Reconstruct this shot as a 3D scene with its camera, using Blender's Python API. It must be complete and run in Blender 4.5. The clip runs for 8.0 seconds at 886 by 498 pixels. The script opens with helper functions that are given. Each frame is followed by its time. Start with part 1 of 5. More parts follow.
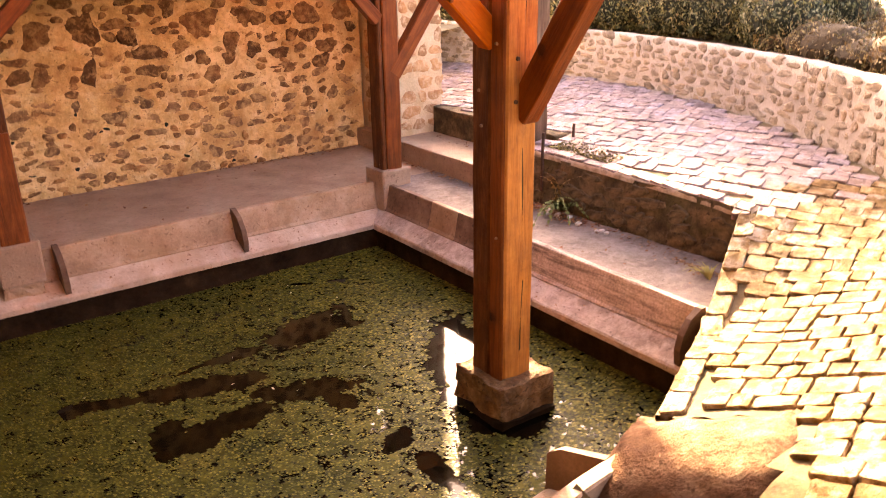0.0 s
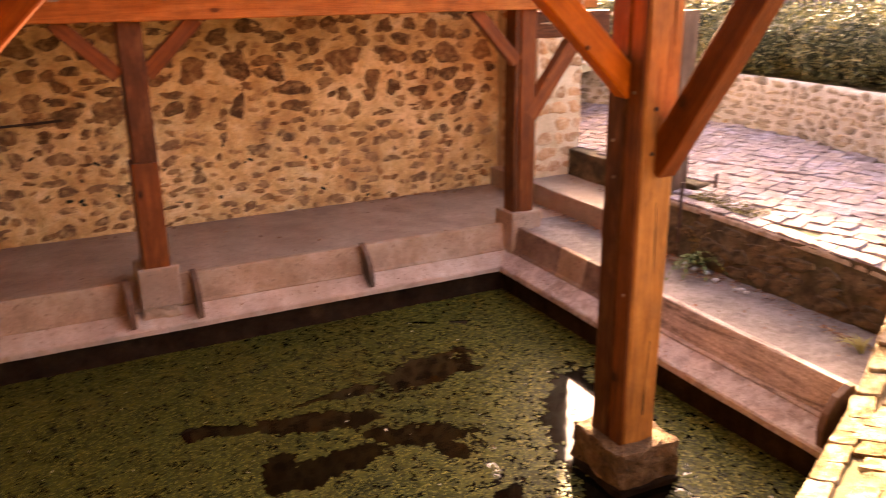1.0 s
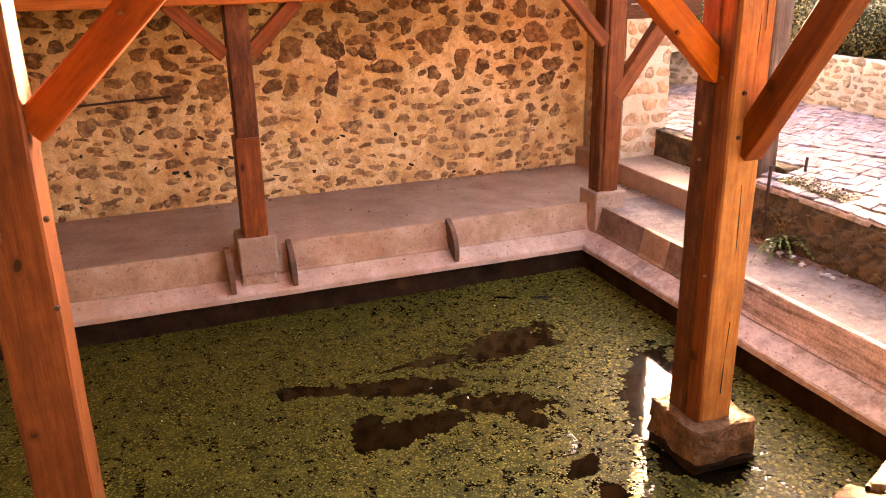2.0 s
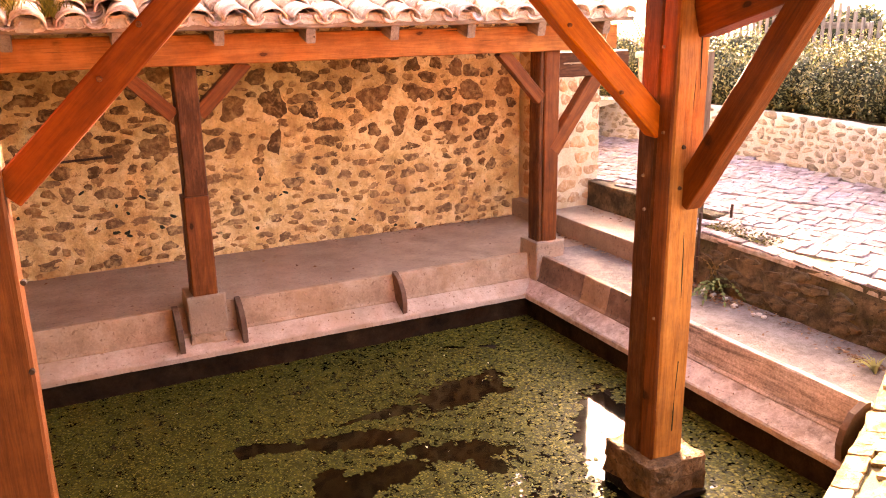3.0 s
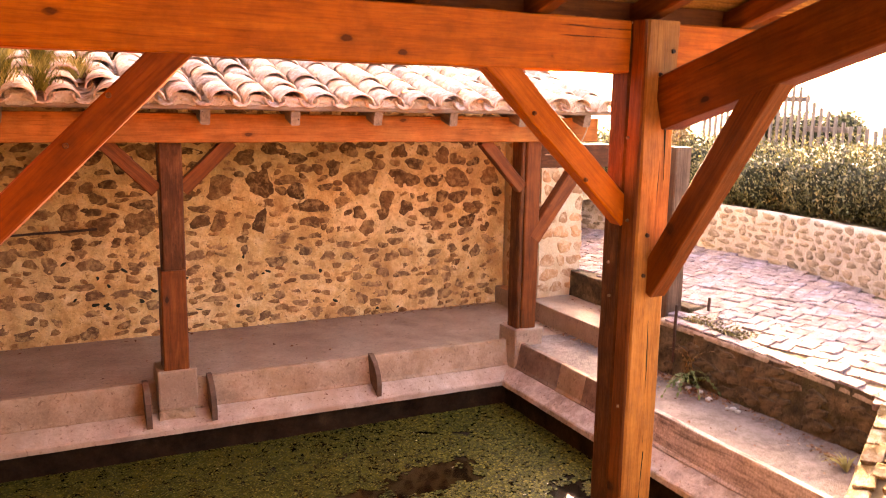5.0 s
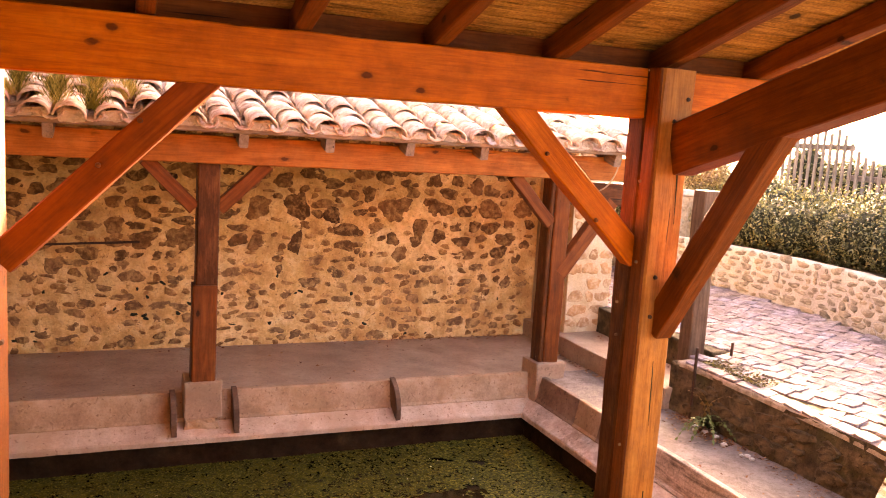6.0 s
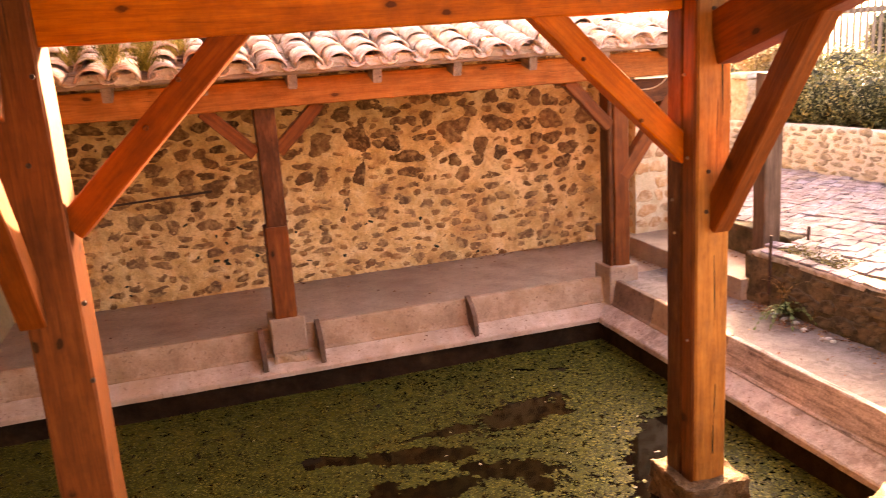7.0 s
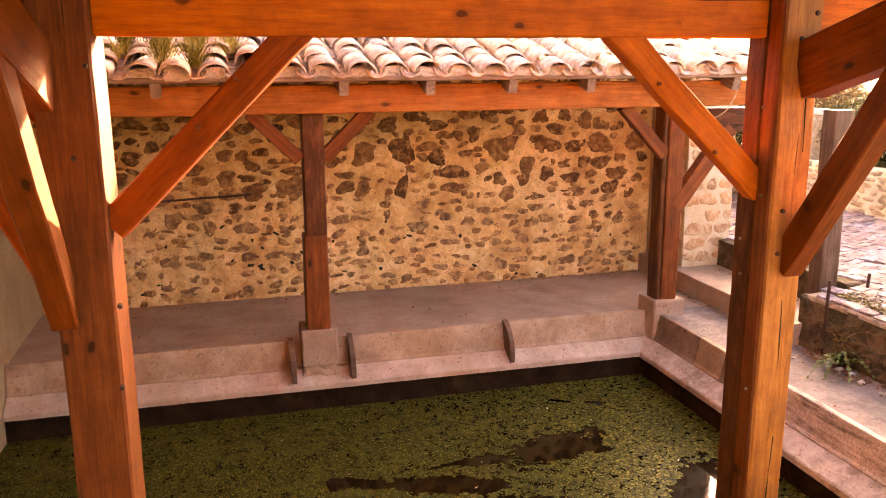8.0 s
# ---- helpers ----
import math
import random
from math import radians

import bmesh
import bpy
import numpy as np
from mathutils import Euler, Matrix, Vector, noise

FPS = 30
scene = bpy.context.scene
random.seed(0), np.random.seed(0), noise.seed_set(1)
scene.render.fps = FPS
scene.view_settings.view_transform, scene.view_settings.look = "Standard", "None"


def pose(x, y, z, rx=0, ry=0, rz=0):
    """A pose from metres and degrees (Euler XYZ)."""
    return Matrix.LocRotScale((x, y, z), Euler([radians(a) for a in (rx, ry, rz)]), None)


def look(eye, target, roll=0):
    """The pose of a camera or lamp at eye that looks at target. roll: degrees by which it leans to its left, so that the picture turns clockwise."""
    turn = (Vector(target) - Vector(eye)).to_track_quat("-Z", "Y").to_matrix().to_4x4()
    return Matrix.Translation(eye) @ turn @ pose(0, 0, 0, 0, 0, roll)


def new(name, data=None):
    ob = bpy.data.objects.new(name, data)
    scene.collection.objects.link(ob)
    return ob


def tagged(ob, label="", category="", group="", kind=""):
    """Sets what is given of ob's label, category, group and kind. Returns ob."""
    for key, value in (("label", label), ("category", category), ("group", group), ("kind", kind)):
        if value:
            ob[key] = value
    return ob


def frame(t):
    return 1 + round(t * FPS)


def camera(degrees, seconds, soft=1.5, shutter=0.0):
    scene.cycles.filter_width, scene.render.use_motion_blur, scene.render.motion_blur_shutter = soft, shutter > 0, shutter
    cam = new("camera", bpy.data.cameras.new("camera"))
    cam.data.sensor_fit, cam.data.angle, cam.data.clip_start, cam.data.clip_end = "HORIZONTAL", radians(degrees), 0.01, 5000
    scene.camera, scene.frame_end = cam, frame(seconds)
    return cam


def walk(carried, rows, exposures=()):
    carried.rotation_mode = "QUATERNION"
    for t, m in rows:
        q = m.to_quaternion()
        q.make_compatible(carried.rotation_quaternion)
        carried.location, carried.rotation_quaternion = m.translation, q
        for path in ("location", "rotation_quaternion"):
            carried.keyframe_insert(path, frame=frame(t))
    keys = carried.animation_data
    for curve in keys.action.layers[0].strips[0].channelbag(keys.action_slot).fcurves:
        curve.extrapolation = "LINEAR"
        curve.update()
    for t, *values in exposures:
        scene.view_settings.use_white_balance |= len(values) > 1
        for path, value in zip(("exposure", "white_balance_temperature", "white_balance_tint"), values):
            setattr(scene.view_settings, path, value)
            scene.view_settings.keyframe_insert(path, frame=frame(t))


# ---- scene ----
# ---- camera ----
cam = camera(56.8, 8.0, soft=1.0, shutter=0.25)
ROWS = [
    (0.0, pose(-3.352, -5.600, 1.798, 69.37, 0, -35.99) @ pose(0, 0, 0, 0, 0, -0.92)),
    (0.2, pose(-3.347, -5.594, 1.815, 69.42, 0, -35.23) @ pose(0, 0, 0, 0, 0, -4.23)),
    (0.5, pose(-3.339, -5.586, 1.840, 72.01, 0, -34.31) @ pose(0, 0, 0, 0, 0, -3.48)),
    (0.8, pose(-3.277, -5.542, 1.834, 70.59, 0, -30.57) @ pose(0, 0, 0, 0, 0, -1.87)),
    (1.0, pose(-3.236, -5.512, 1.830, 71.84, 0, -26.21) @ pose(0, 0, 0, 0, 0, -0.71)),
    (1.2, pose(-3.204, -5.527, 1.861, 69.39, 0, -20.58) @ pose(0, 0, 0, 0, 0, -1.13)),
    (2.3, pose(-3.418, -5.684, 1.882, 71.80, 0, -20.19) @ pose(0, 0, 0, 0, 0, -1.34)),
    (2.5, pose(-3.466, -5.686, 1.887, 74.83, 0, -21.85) @ pose(0, 0, 0, 0, 0, -2.94)),
    (2.7, pose(-3.500, -5.693, 1.901, 74.14, 0, -24.79) @ pose(0, 0, 0, 0, 0, -1.73)),
    (3.0, pose(-3.552, -5.704, 1.922, 73.90, 0, -25.90) @ pose(0, 0, 0, 0, 0, -0.96)),
    (3.3, pose(-3.561, -5.708, 1.917, 75.16, 0, -27.63) @ pose(0, 0, 0, 0, 0, -0.88)),
    (3.5, pose(-3.567, -5.710, 1.914, 75.97, 0, -28.43) @ pose(0, 0, 0, 0, 0, -0.29)),
    (3.8, pose(-3.583, -5.710, 1.910, 74.01, 0, -26.27) @ pose(0, 0, 0, 0, 0, -1.18)),
    (4.0, pose(-3.594, -5.710, 1.907, 74.65, 0, -25.91) @ pose(0, 0, 0, 0, 0, -0.79)),
    (4.2, pose(-3.564, -5.716, 1.896, 74.09, 0, -26.87) @ pose(0, 0, 0, 0, 0, -1.43)),
    (4.5, pose(-3.518, -5.726, 1.879, 78.15, 0, -27.99) @ pose(0, 0, 0, 0, 0, -0.09)),
    (4.7, pose(-3.479, -5.760, 1.879, 78.12, 0, -27.65) @ pose(0, 0, 0, 0, 0, -1.53)),
    (5.0, pose(-3.420, -5.811, 1.879, 80.19, 0, -25.97) @ pose(0, 0, 0, 0, 0, 1.05)),
    (5.2, pose(-3.378, -5.866, 1.910, 80.78, 0, -25.51) @ pose(0, 0, 0, 0, 0, 2.64)),
    (6.3, pose(-3.302, -6.052, 1.922, 81.96, 0, -20.91) @ pose(0, 0, 0, 0, 0, 2.47)),
    (6.5, pose(-3.288, -6.086, 1.924, 81.17, 0, -20.43) @ pose(0, 0, 0, 0, 0, -0.08)),
    (6.8, pose(-3.228, -6.103, 1.945, 78.09, 0, -18.82) @ pose(0, 0, 0, 0, 0, -2.79)),
    (7.0, pose(-3.188, -6.114, 1.959, 76.15, 0, -16.54) @ pose(0, 0, 0, 0, 0, -3.87)),
    (7.2, pose(-3.175, -6.090, 1.963, 76.99, 0, -13.20) @ pose(0, 0, 0, 0, 0, -3.93)),
    (7.5, pose(-3.155, -6.055, 1.968, 76.49, 0, -12.30) @ pose(0, 0, 0, 0, 0, -0.99)),
    (7.8, pose(-3.211, -5.952, 1.958, 76.76, 0, -13.66) @ pose(0, 0, 0, 0, 0, 0.24)),
    (8.0, pose(-3.248, -5.884, 1.952, 77.24, 0, -14.72) @ pose(0, 0, 0, 0, 0, -0.30)),
]
walk(cam, ROWS, exposures=[(0.0, 4.46, 8900, 35.0), (0.5, 4.29, 8900, 35.0), (1.2, 4.14, 8900, 35.0), (2.4, 4.99, 8650, 35.0), (3.5, 4.74, 8900, 35.0), (4.0, 4.54, 8900, 35.0), (5.0, 4.60, 9000, 35.0), (6.3, 4.52, 9650, 35.0), (8.0, 4.56, 9500, 35.0)])

# ---- light: bright hazy sky, low sun from behind the far roof and the hedge ----
SUN_EL, SUN_AZ = radians(17), radians(36)
world = bpy.data.worlds.new("sky")
scene.world = world
world.use_nodes = True
wn = world.node_tree.nodes
sky = wn.new("ShaderNodeTexSky")
sky.sky_type = "NISHITA"
sky.sun_disc = False
sky.sun_elevation = SUN_EL
sky.sun_rotation = SUN_AZ
sky.air_density = 0.7
sky.dust_density = 4.0
sky.ozone_density = 0.3
wn["Background"].inputs["Strength"].default_value = 0.115
world.node_tree.links.new(sky.outputs["Color"], wn["Background"].inputs["Color"])
sun = new("sun", bpy.data.lights.new("sun", "SUN"))
sun.data.energy = 3.5
sun.data.angle = radians(1.0)
sun.data.color = (1.0, 0.85, 0.54)
# the sun stands low towards +x and +y
sdir = Vector((math.sin(SUN_AZ) * math.cos(SUN_EL), math.cos(SUN_AZ) * math.cos(SUN_EL), math.sin(SUN_EL)))
sun.matrix_world = look(sdir * 20, (0, 0, 0))

rng = random.Random(7)
nrg = np.random.default_rng(11)


# ---- materials ----
def ramp(nt, fac, stops):
    r = nt.nodes.new("ShaderNodeValToRGB")
    el = r.color_ramp.elements
    while len(el) < len(stops):
        el.new(0.5)
    for e, (p, c) in zip(el, stops):
        e.position = p
        e.color = (*c, 1)
    nt.links.new(fac, r.inputs["Fac"])
    return r.outputs["Color"]


def noise_tex(nt, vec, scale, detail=5, rough=0.6, dist=0.0):
    n = nt.nodes.new("ShaderNodeTexNoise")
    n.inputs["Scale"].default_value = scale
    n.inputs["Detail"].default_value = detail
    n.inputs["Roughness"].default_value = rough
    n.inputs["Distortion"].default_value = dist
    nt.links.new(vec, n.inputs["Vector"])
    return n.outputs["Fac"]


def mixc(nt, fac, a, b, mode="MIX"):
    m = nt.nodes.new("ShaderNodeMix")
    m.data_type = "RGBA"
    m.blend_type = mode
    for sock, v in ((m.inputs["Factor"], fac), (m.inputs[6], a), (m.inputs[7], b)):
        if isinstance(v, (int, float)):
            sock.default_value = v
        elif isinstance(v, tuple):
            sock.default_value = (*v, 1)
        else:
            nt.links.new(v, sock)
    return m.outputs[2]


def base_mat(name, rough=0.8, spec=0.3):
    m = bpy.data.materials.new(name)
    m.use_nodes = True
    nt = m.node_tree
    b = nt.nodes["Principled BSDF"]
    b.inputs["Roughness"].default_value = rough
    b.inputs["Specular IOR Level"].default_value = spec
    tc = nt.nodes.new("ShaderNodeTexCoord")
    return m, nt, b, tc.outputs["Object"]


def bump(nt, b, height, strength=0.5, dist=0.01):
    k = nt.nodes.new("ShaderNodeBump")
    k.inputs["Strength"].default_value = strength
    k.inputs["Distance"].default_value = dist
    nt.links.new(height, k.inputs["Height"])
    nt.links.new(k.outputs["Normal"], b.inputs["Normal"])


def mapped(nt, vec, scale=(1, 1, 1), loc=None):
    mp = nt.nodes.new("ShaderNodeMapping")
    mp.inputs["Scale"].default_value = scale
    nt.links.new(vec, mp.inputs["Vector"])
    if loc is not None:
        nt.links.new(loc, mp.inputs["Location"])
    return mp.outputs["Vector"]


def object_random(nt):
    return nt.nodes.new("ShaderNodeObjectInfo").outputs["Random"]


def math_node(nt, op, a, b=0.0):
    n = nt.nodes.new("ShaderNodeMath")
    n.operation = op
    for s, v in zip(n.inputs, (a, b)):
        if isinstance(v, (int, float)):
            s.default_value = v
        else:
            nt.links.new(v, s)
    return n.outputs[0]


def wood_mat(name, dark, mid, light, rough=0.5, knots=True, grey=None, worn=False):
    """Sawn timber, or a slab streaked the same way, with its grain along the local x axis."""
    m, nt, b, obj = base_mat(name, rough, 0.16)
    rnd = math_node(nt, "MULTIPLY", object_random(nt), 37.0)
    comb = nt.nodes.new("ShaderNodeCombineXYZ")
    for i in range(3):
        nt.links.new(rnd, comb.inputs[i])
    vec = mapped(nt, obj, (1, 1, 1), comb.outputs[0])
    long = mapped(nt, vec, (1.1, 14, 14))
    g = noise_tex(nt, long, 2.2, 6, 0.62, 0.6)
    col = ramp(nt, g, [(0.28, dark), (0.5, mid), (0.74, light)])
    broad = noise_tex(nt, mapped(nt, vec, (0.6, 2.2, 2.2)), 1.6, 3)
    col = mixc(nt, ramp(nt, broad, [(0.35, (0, 0, 0)), (0.7, (0.55, 0.55, 0.55))]), col, mid)
    if knots:
        # knots run through the timber's depth
        v = nt.nodes.new("ShaderNodeTexVoronoi")
        v.voronoi_dimensions = "2D"
        v.inputs["Scale"].default_value = 1.0
        ax = nt.nodes.new("ShaderNodeSeparateXYZ")
        nt.links.new(vec, ax.inputs[0])
        face = nt.nodes.new("ShaderNodeCombineXYZ")
        nt.links.new(math_node(nt, "MULTIPLY", ax.outputs[0], 2.3), face.inputs[0])
        nt.links.new(math_node(nt, "MULTIPLY", math_node(nt, "ADD", ax.outputs[2], math_node(nt, "MULTIPLY", ax.outputs[1], 0.4)), 4.4), face.inputs[1])
        wob = nt.nodes.new("ShaderNodeTexNoise")
        wob.inputs["Scale"].default_value = 24.0
        nt.links.new(vec, wob.inputs["Vector"])
        nt.links.new(mixc(nt, 0.04, face.outputs[0], wob.outputs["Color"], "LINEAR_LIGHT"), v.inputs["Vector"])
        kd = ramp(nt, v.outputs["Distance"], [(0.045, (1, 1, 1)), (0.065, (0.35, 0.35, 0.35)), (0.12, (0, 0, 0))])
        some = noise_tex(nt, vec, 2.3, 2)
        kd = mixc(nt, 1.0, kd, ramp(nt, some, [(0.47, (0, 0, 0)), (0.53, (1, 1, 1))]), "MULTIPLY")
        col = mixc(nt, kd, col, tuple(c * 0.4 for c in dark))
    if grey:
        wear = noise_tex(nt, mapped(nt, vec, (1.5, 6, 6)), 3.0, 6, 0.7)
        col = mixc(nt, ramp(nt, wear, [(0.5, (0, 0, 0)), (0.68, (0.7, 0.7, 0.7))]), col, grey)
    if grey:
        fl = nt.nodes.new("ShaderNodeTexVoronoi")
        fl.inputs["Scale"].default_value = 9.0
        nt.links.new(mapped(nt, vec, (0.6, 1.0, 1.0)), fl.inputs["Vector"])
        spot = ramp(nt, fl.outputs["Distance"], [(0.018, (1, 1, 1)), (0.035, (0, 0, 0))])
        col = mixc(nt, spot, col, (0.62, 0.52, 0.42))
    if worn:
        wr = noise_tex(nt, mapped(nt, vec, (0.6, 5, 5)), 3.2, 8, 0.75, 0.8)
        col = mixc(nt, ramp(nt, wr, [(0.36, (0.85, 0.85, 0.85)), (0.47, (0, 0, 0))]), col, tuple(c * 0.6 for c in dark))
        sp = noise_tex(nt, vec, 70.0, 3, 0.6)
        col = mixc(nt, 0.6, col, ramp(nt, sp, [(0.35, (0.45, 0.42, 0.4)), (0.62, (1.15, 1.15, 1.15))]), "MULTIPLY")
    crack = noise_tex(nt, mapped(nt, vec, (0.5, 26, 26)), 1.7, 2, 0.5, 0.3)
    fine = noise_tex(nt, mapped(nt, vec, (3, 60, 60)), 2.0, 4)
    col = mixc(nt, 0.38, col, ramp(nt, fine, [(0.32, (0.5, 0.47, 0.45)), (0.55, (1.05, 1.05, 1.05))]), "MULTIPLY")
    blotch = noise_tex(nt, vec, 7.0, 6, 0.7)
    col = mixc(nt, 0.6, col, ramp(nt, blotch, [(0.35, (0.62, 0.58, 0.55)), (0.6, (1.12, 1.1, 1.08))]), "MULTIPLY")
    cr = ramp(nt, crack, [(0.26, (1, 1, 1)), (0.29, (0, 0, 0))])
    col = mixc(nt, cr, col, tuple(c * 0.35 for c in dark))
    nt.links.new(col, b.inputs["Base Color"])
    bump(nt, b, math_node(nt, "SUBTRACT", fine, cr), 0.5, 0.005)
    return m


def mineral_mat(name, stops, scale=6.0, rough=0.9, bump_s=0.6, bump_d=0.01, vary=0.0, stain=None, fine=60.0, spec=0.25, smear=None, pits=None, wash=None, island=False, tints=None):
    """Stone, mortar, concrete or plaster: blotches, grain and stains."""
    m, nt, b, obj = base_mat(name, rough, spec)
    if vary:
        rnd = math_node(nt, "MULTIPLY", object_random(nt), 53.0)
        comb = nt.nodes.new("ShaderNodeCombineXYZ")
        for i in range(3):
            nt.links.new(rnd, comb.inputs[i])
        obj = mapped(nt, obj, (1, 1, 1), comb.outputs[0])
    a = noise_tex(nt, obj, scale, 7, 0.65)
    col = ramp(nt, a, stops)
    f = noise_tex(nt, obj, fine, 4, 0.7)
    col = mixc(nt, 0.45, col, ramp(nt, f, [(0.3, (0.45, 0.45, 0.45)), (0.7, (1.0, 1.0, 1.0))]), "MULTIPLY")
    if stain:
        s = noise_tex(nt, obj, scale * 0.35, 6, 0.7, 0.5)
        col = mixc(nt, ramp(nt, s, [(0.5, (0, 0, 0)), (0.66, (0.75, 0.75, 0.75))]), col, stain)
    if vary:
        src = nt.nodes.new("ShaderNodeNewGeometry").outputs["Random Per Island"] if island else object_random(nt)
        col = mixc(nt, vary, col, ramp(nt, src, tints or [(0.0, (0.45, 0.38, 0.32)), (0.5, (0.95, 0.9, 0.85)), (1.0, (1.3, 1.1, 0.85))]), "MULTIPLY")
    if wash:
        wv = noise_tex(nt, obj, 1.1, 5, 0.6, 0.6)
        col = mixc(nt, ramp(nt, wv, [(0.5, (0, 0, 0)), (0.72, (0.7, 0.7, 0.7))]), col, wash)
    if pits:
        pv = noise_tex(nt, obj, 34.0, 3, 0.55, 0.3)
        col = mixc(nt, ramp(nt, pv, [(0.3, (0.8, 0.8, 0.8)), (0.4, (0, 0, 0))]), col, pits)
    if smear:
        sm = noise_tex(nt, obj, 16.0, 6, 0.7, 0.4)
        col = mixc(nt, ramp(nt, sm, [(0.47, (0, 0, 0)), (0.65, (0.72, 0.72, 0.72))]), col, smear)
    nt.links.new(col, b.inputs["Base Color"])
    h = math_node(nt, "ADD", a, math_node(nt, "MULTIPLY", f, 0.5))
    bump(nt, b, h, bump_s, bump_d)
    return m


def leaf_mat(name, stops, rough=0.55, spec=0.12):
    m, nt, b, obj = base_mat(name, rough, spec)
    g = nt.nodes.new("ShaderNodeNewGeometry")
    isl = g.outputs["Random Per Island"]
    col = ramp(nt, isl, stops)
    big = noise_tex(nt, obj, 2.2, 4)
    col = mixc(nt, 0.5, col, ramp(nt, big, [(0.3, (0.5, 0.55, 0.45)), (0.7, (1.25, 1.15, 0.9))]), "MULTIPLY")
    nt.links.new(col, b.inputs["Base Color"])
    return m


M_BEAM = wood_mat("orange_pine", (0.31, 0.062, 0.004), (0.5, 0.117, 0.007), (0.62, 0.17, 0.013), 0.5)
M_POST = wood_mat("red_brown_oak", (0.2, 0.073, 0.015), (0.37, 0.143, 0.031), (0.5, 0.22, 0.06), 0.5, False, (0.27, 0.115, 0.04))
# Orange pine darkened: the side timbers' shade is put into the colour
M_SIDE = wood_mat("shade_dark_pine", (0.075, 0.017, 0.003), (0.15, 0.037, 0.006), (0.21, 0.06, 0.011), 0.5)
# Tone of the darker timbers; also paints shade on posts' sides and rear
M_POST2 = wood_mat("dark_and_shaded_oak", (0.035, 0.011, 0.004), (0.08, 0.025, 0.007), (0.125, 0.044, 0.014), 0.55, False, (0.2, 0.08, 0.03))
# The same pine again, darkened to carry the shade on the left braces
M_BEAM2 = wood_mat("left_shade_pine", (0.15, 0.026, 0.0025), (0.265, 0.05, 0.0045), (0.35, 0.08, 0.0085), 0.5)
M_EAVE = wood_mat("sun_bleached_pine", (0.23, 0.062, 0.011), (0.36, 0.118, 0.024), (0.47, 0.175, 0.042), 0.55)
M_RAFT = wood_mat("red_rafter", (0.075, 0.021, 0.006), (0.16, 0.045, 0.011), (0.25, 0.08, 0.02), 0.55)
M_BOARD = wood_mat("brown_sarking", (0.1, 0.05, 0.015), (0.42, 0.235, 0.075), (0.62, 0.4, 0.15), 0.7, True, None, True)
M_GREYWOOD = wood_mat("weathered_wood", (0.12, 0.085, 0.06), (0.24, 0.17, 0.12), (0.36, 0.27, 0.2), 0.8, False)
M_BACKPOST = wood_mat("weathered_brown_post", (0.06, 0.036, 0.022), (0.13, 0.083, 0.053), (0.21, 0.145, 0.098), 0.8, False)
M_BATTEN = wood_mat("pale_batten", (0.3, 0.2, 0.12), (0.5, 0.37, 0.24), (0.62, 0.48, 0.34), 0.7, False)
M_MORTAR = mineral_mat("sand_mortar", [(0.3, (0.42, 0.225, 0.076)), (0.5, (0.79, 0.515, 0.215)), (0.7, (0.9, 0.7, 0.38))], 5, 0.95, 1.0, 0.02, stain=(0.42, 0.23, 0.08), pits=(0.22, 0.11, 0.04), wash=(0.9, 0.69, 0.37), smear=(0.5, 0.28, 0.105))
STONE_TINTS = [(0.0, (0.4, 0.29, 0.21)), (0.35, (0.8, 0.64, 0.48)), (0.7, (1.1, 0.94, 0.76)), (1.0, (1.5, 1.28, 1.04))]
M_STONE = mineral_mat("brown_rubble_stone", [(0.25, (0.07, 0.037, 0.016)), (0.5, (0.175, 0.098, 0.044)), (0.78, (0.34, 0.21, 0.1))], 14, 0.9, 1.0, 0.016, vary=0.8, smear=(0.5, 0.31, 0.13), tints=STONE_TINTS)
M_STONE_LOW = mineral_mat("mortar_smeared_stone", [(0.25, (0.115, 0.066, 0.034)), (0.5, (0.27, 0.165, 0.084)), (0.74, (0.5, 0.33, 0.17))], 14, 0.9, 1.0, 0.016, vary=0.6, smear=(0.6, 0.39, 0.165), tints=STONE_TINTS)
M_CHIP = mineral_mat("brown_rubble_chip", [(0.25, (0.12, 0.06, 0.024)), (0.5, (0.29, 0.165, 0.07)), (0.78, (0.5, 0.32, 0.15))], 14, 0.9, 1.0, 0.016, vary=0.8, smear=(0.6, 0.39, 0.17), tints=STONE_TINTS, island=True)
M_CONC = mineral_mat("grey_concrete", [(0.3, (0.25, 0.165, 0.108)), (0.5, (0.39, 0.272, 0.186)), (0.72, (0.5, 0.37, 0.265))], 2.6, 0.7, 0.7, 0.012, stain=(0.27, 0.185, 0.125), pits=(0.17, 0.115, 0.078), fine=70, smear=(0.29, 0.2, 0.138))
M_WALK = mineral_mat("speckled_grey_screed", [(0.3, (0.12, 0.088, 0.07)), (0.5, (0.19, 0.147, 0.122)), (0.72, (0.28, 0.225, 0.195))], 5.0, 0.8, 0.9, 0.012, stain=(0.12, 0.088, 0.07), pits=(0.06, 0.043, 0.035), fine=80, smear=(0.26, 0.21, 0.185))
M_WASH = mineral_mat("wash_stone", [(0.3, (0.36, 0.245, 0.175)), (0.5, (0.5, 0.37, 0.275)), (0.72, (0.62, 0.48, 0.37))], 4.0, 0.65, 0.5, 0.006, stain=(0.38, 0.245, 0.15), pits=(0.25, 0.155, 0.1))
M_UPSTAND = mineral_mat("ochre_upstand", [(0.3, (0.26, 0.16, 0.092)), (0.5, (0.41, 0.275, 0.175)), (0.72, (0.53, 0.39, 0.275))], 5.0, 0.75, 0.6, 0.008, stain=(0.3, 0.18, 0.09), pits=(0.18, 0.105, 0.06))
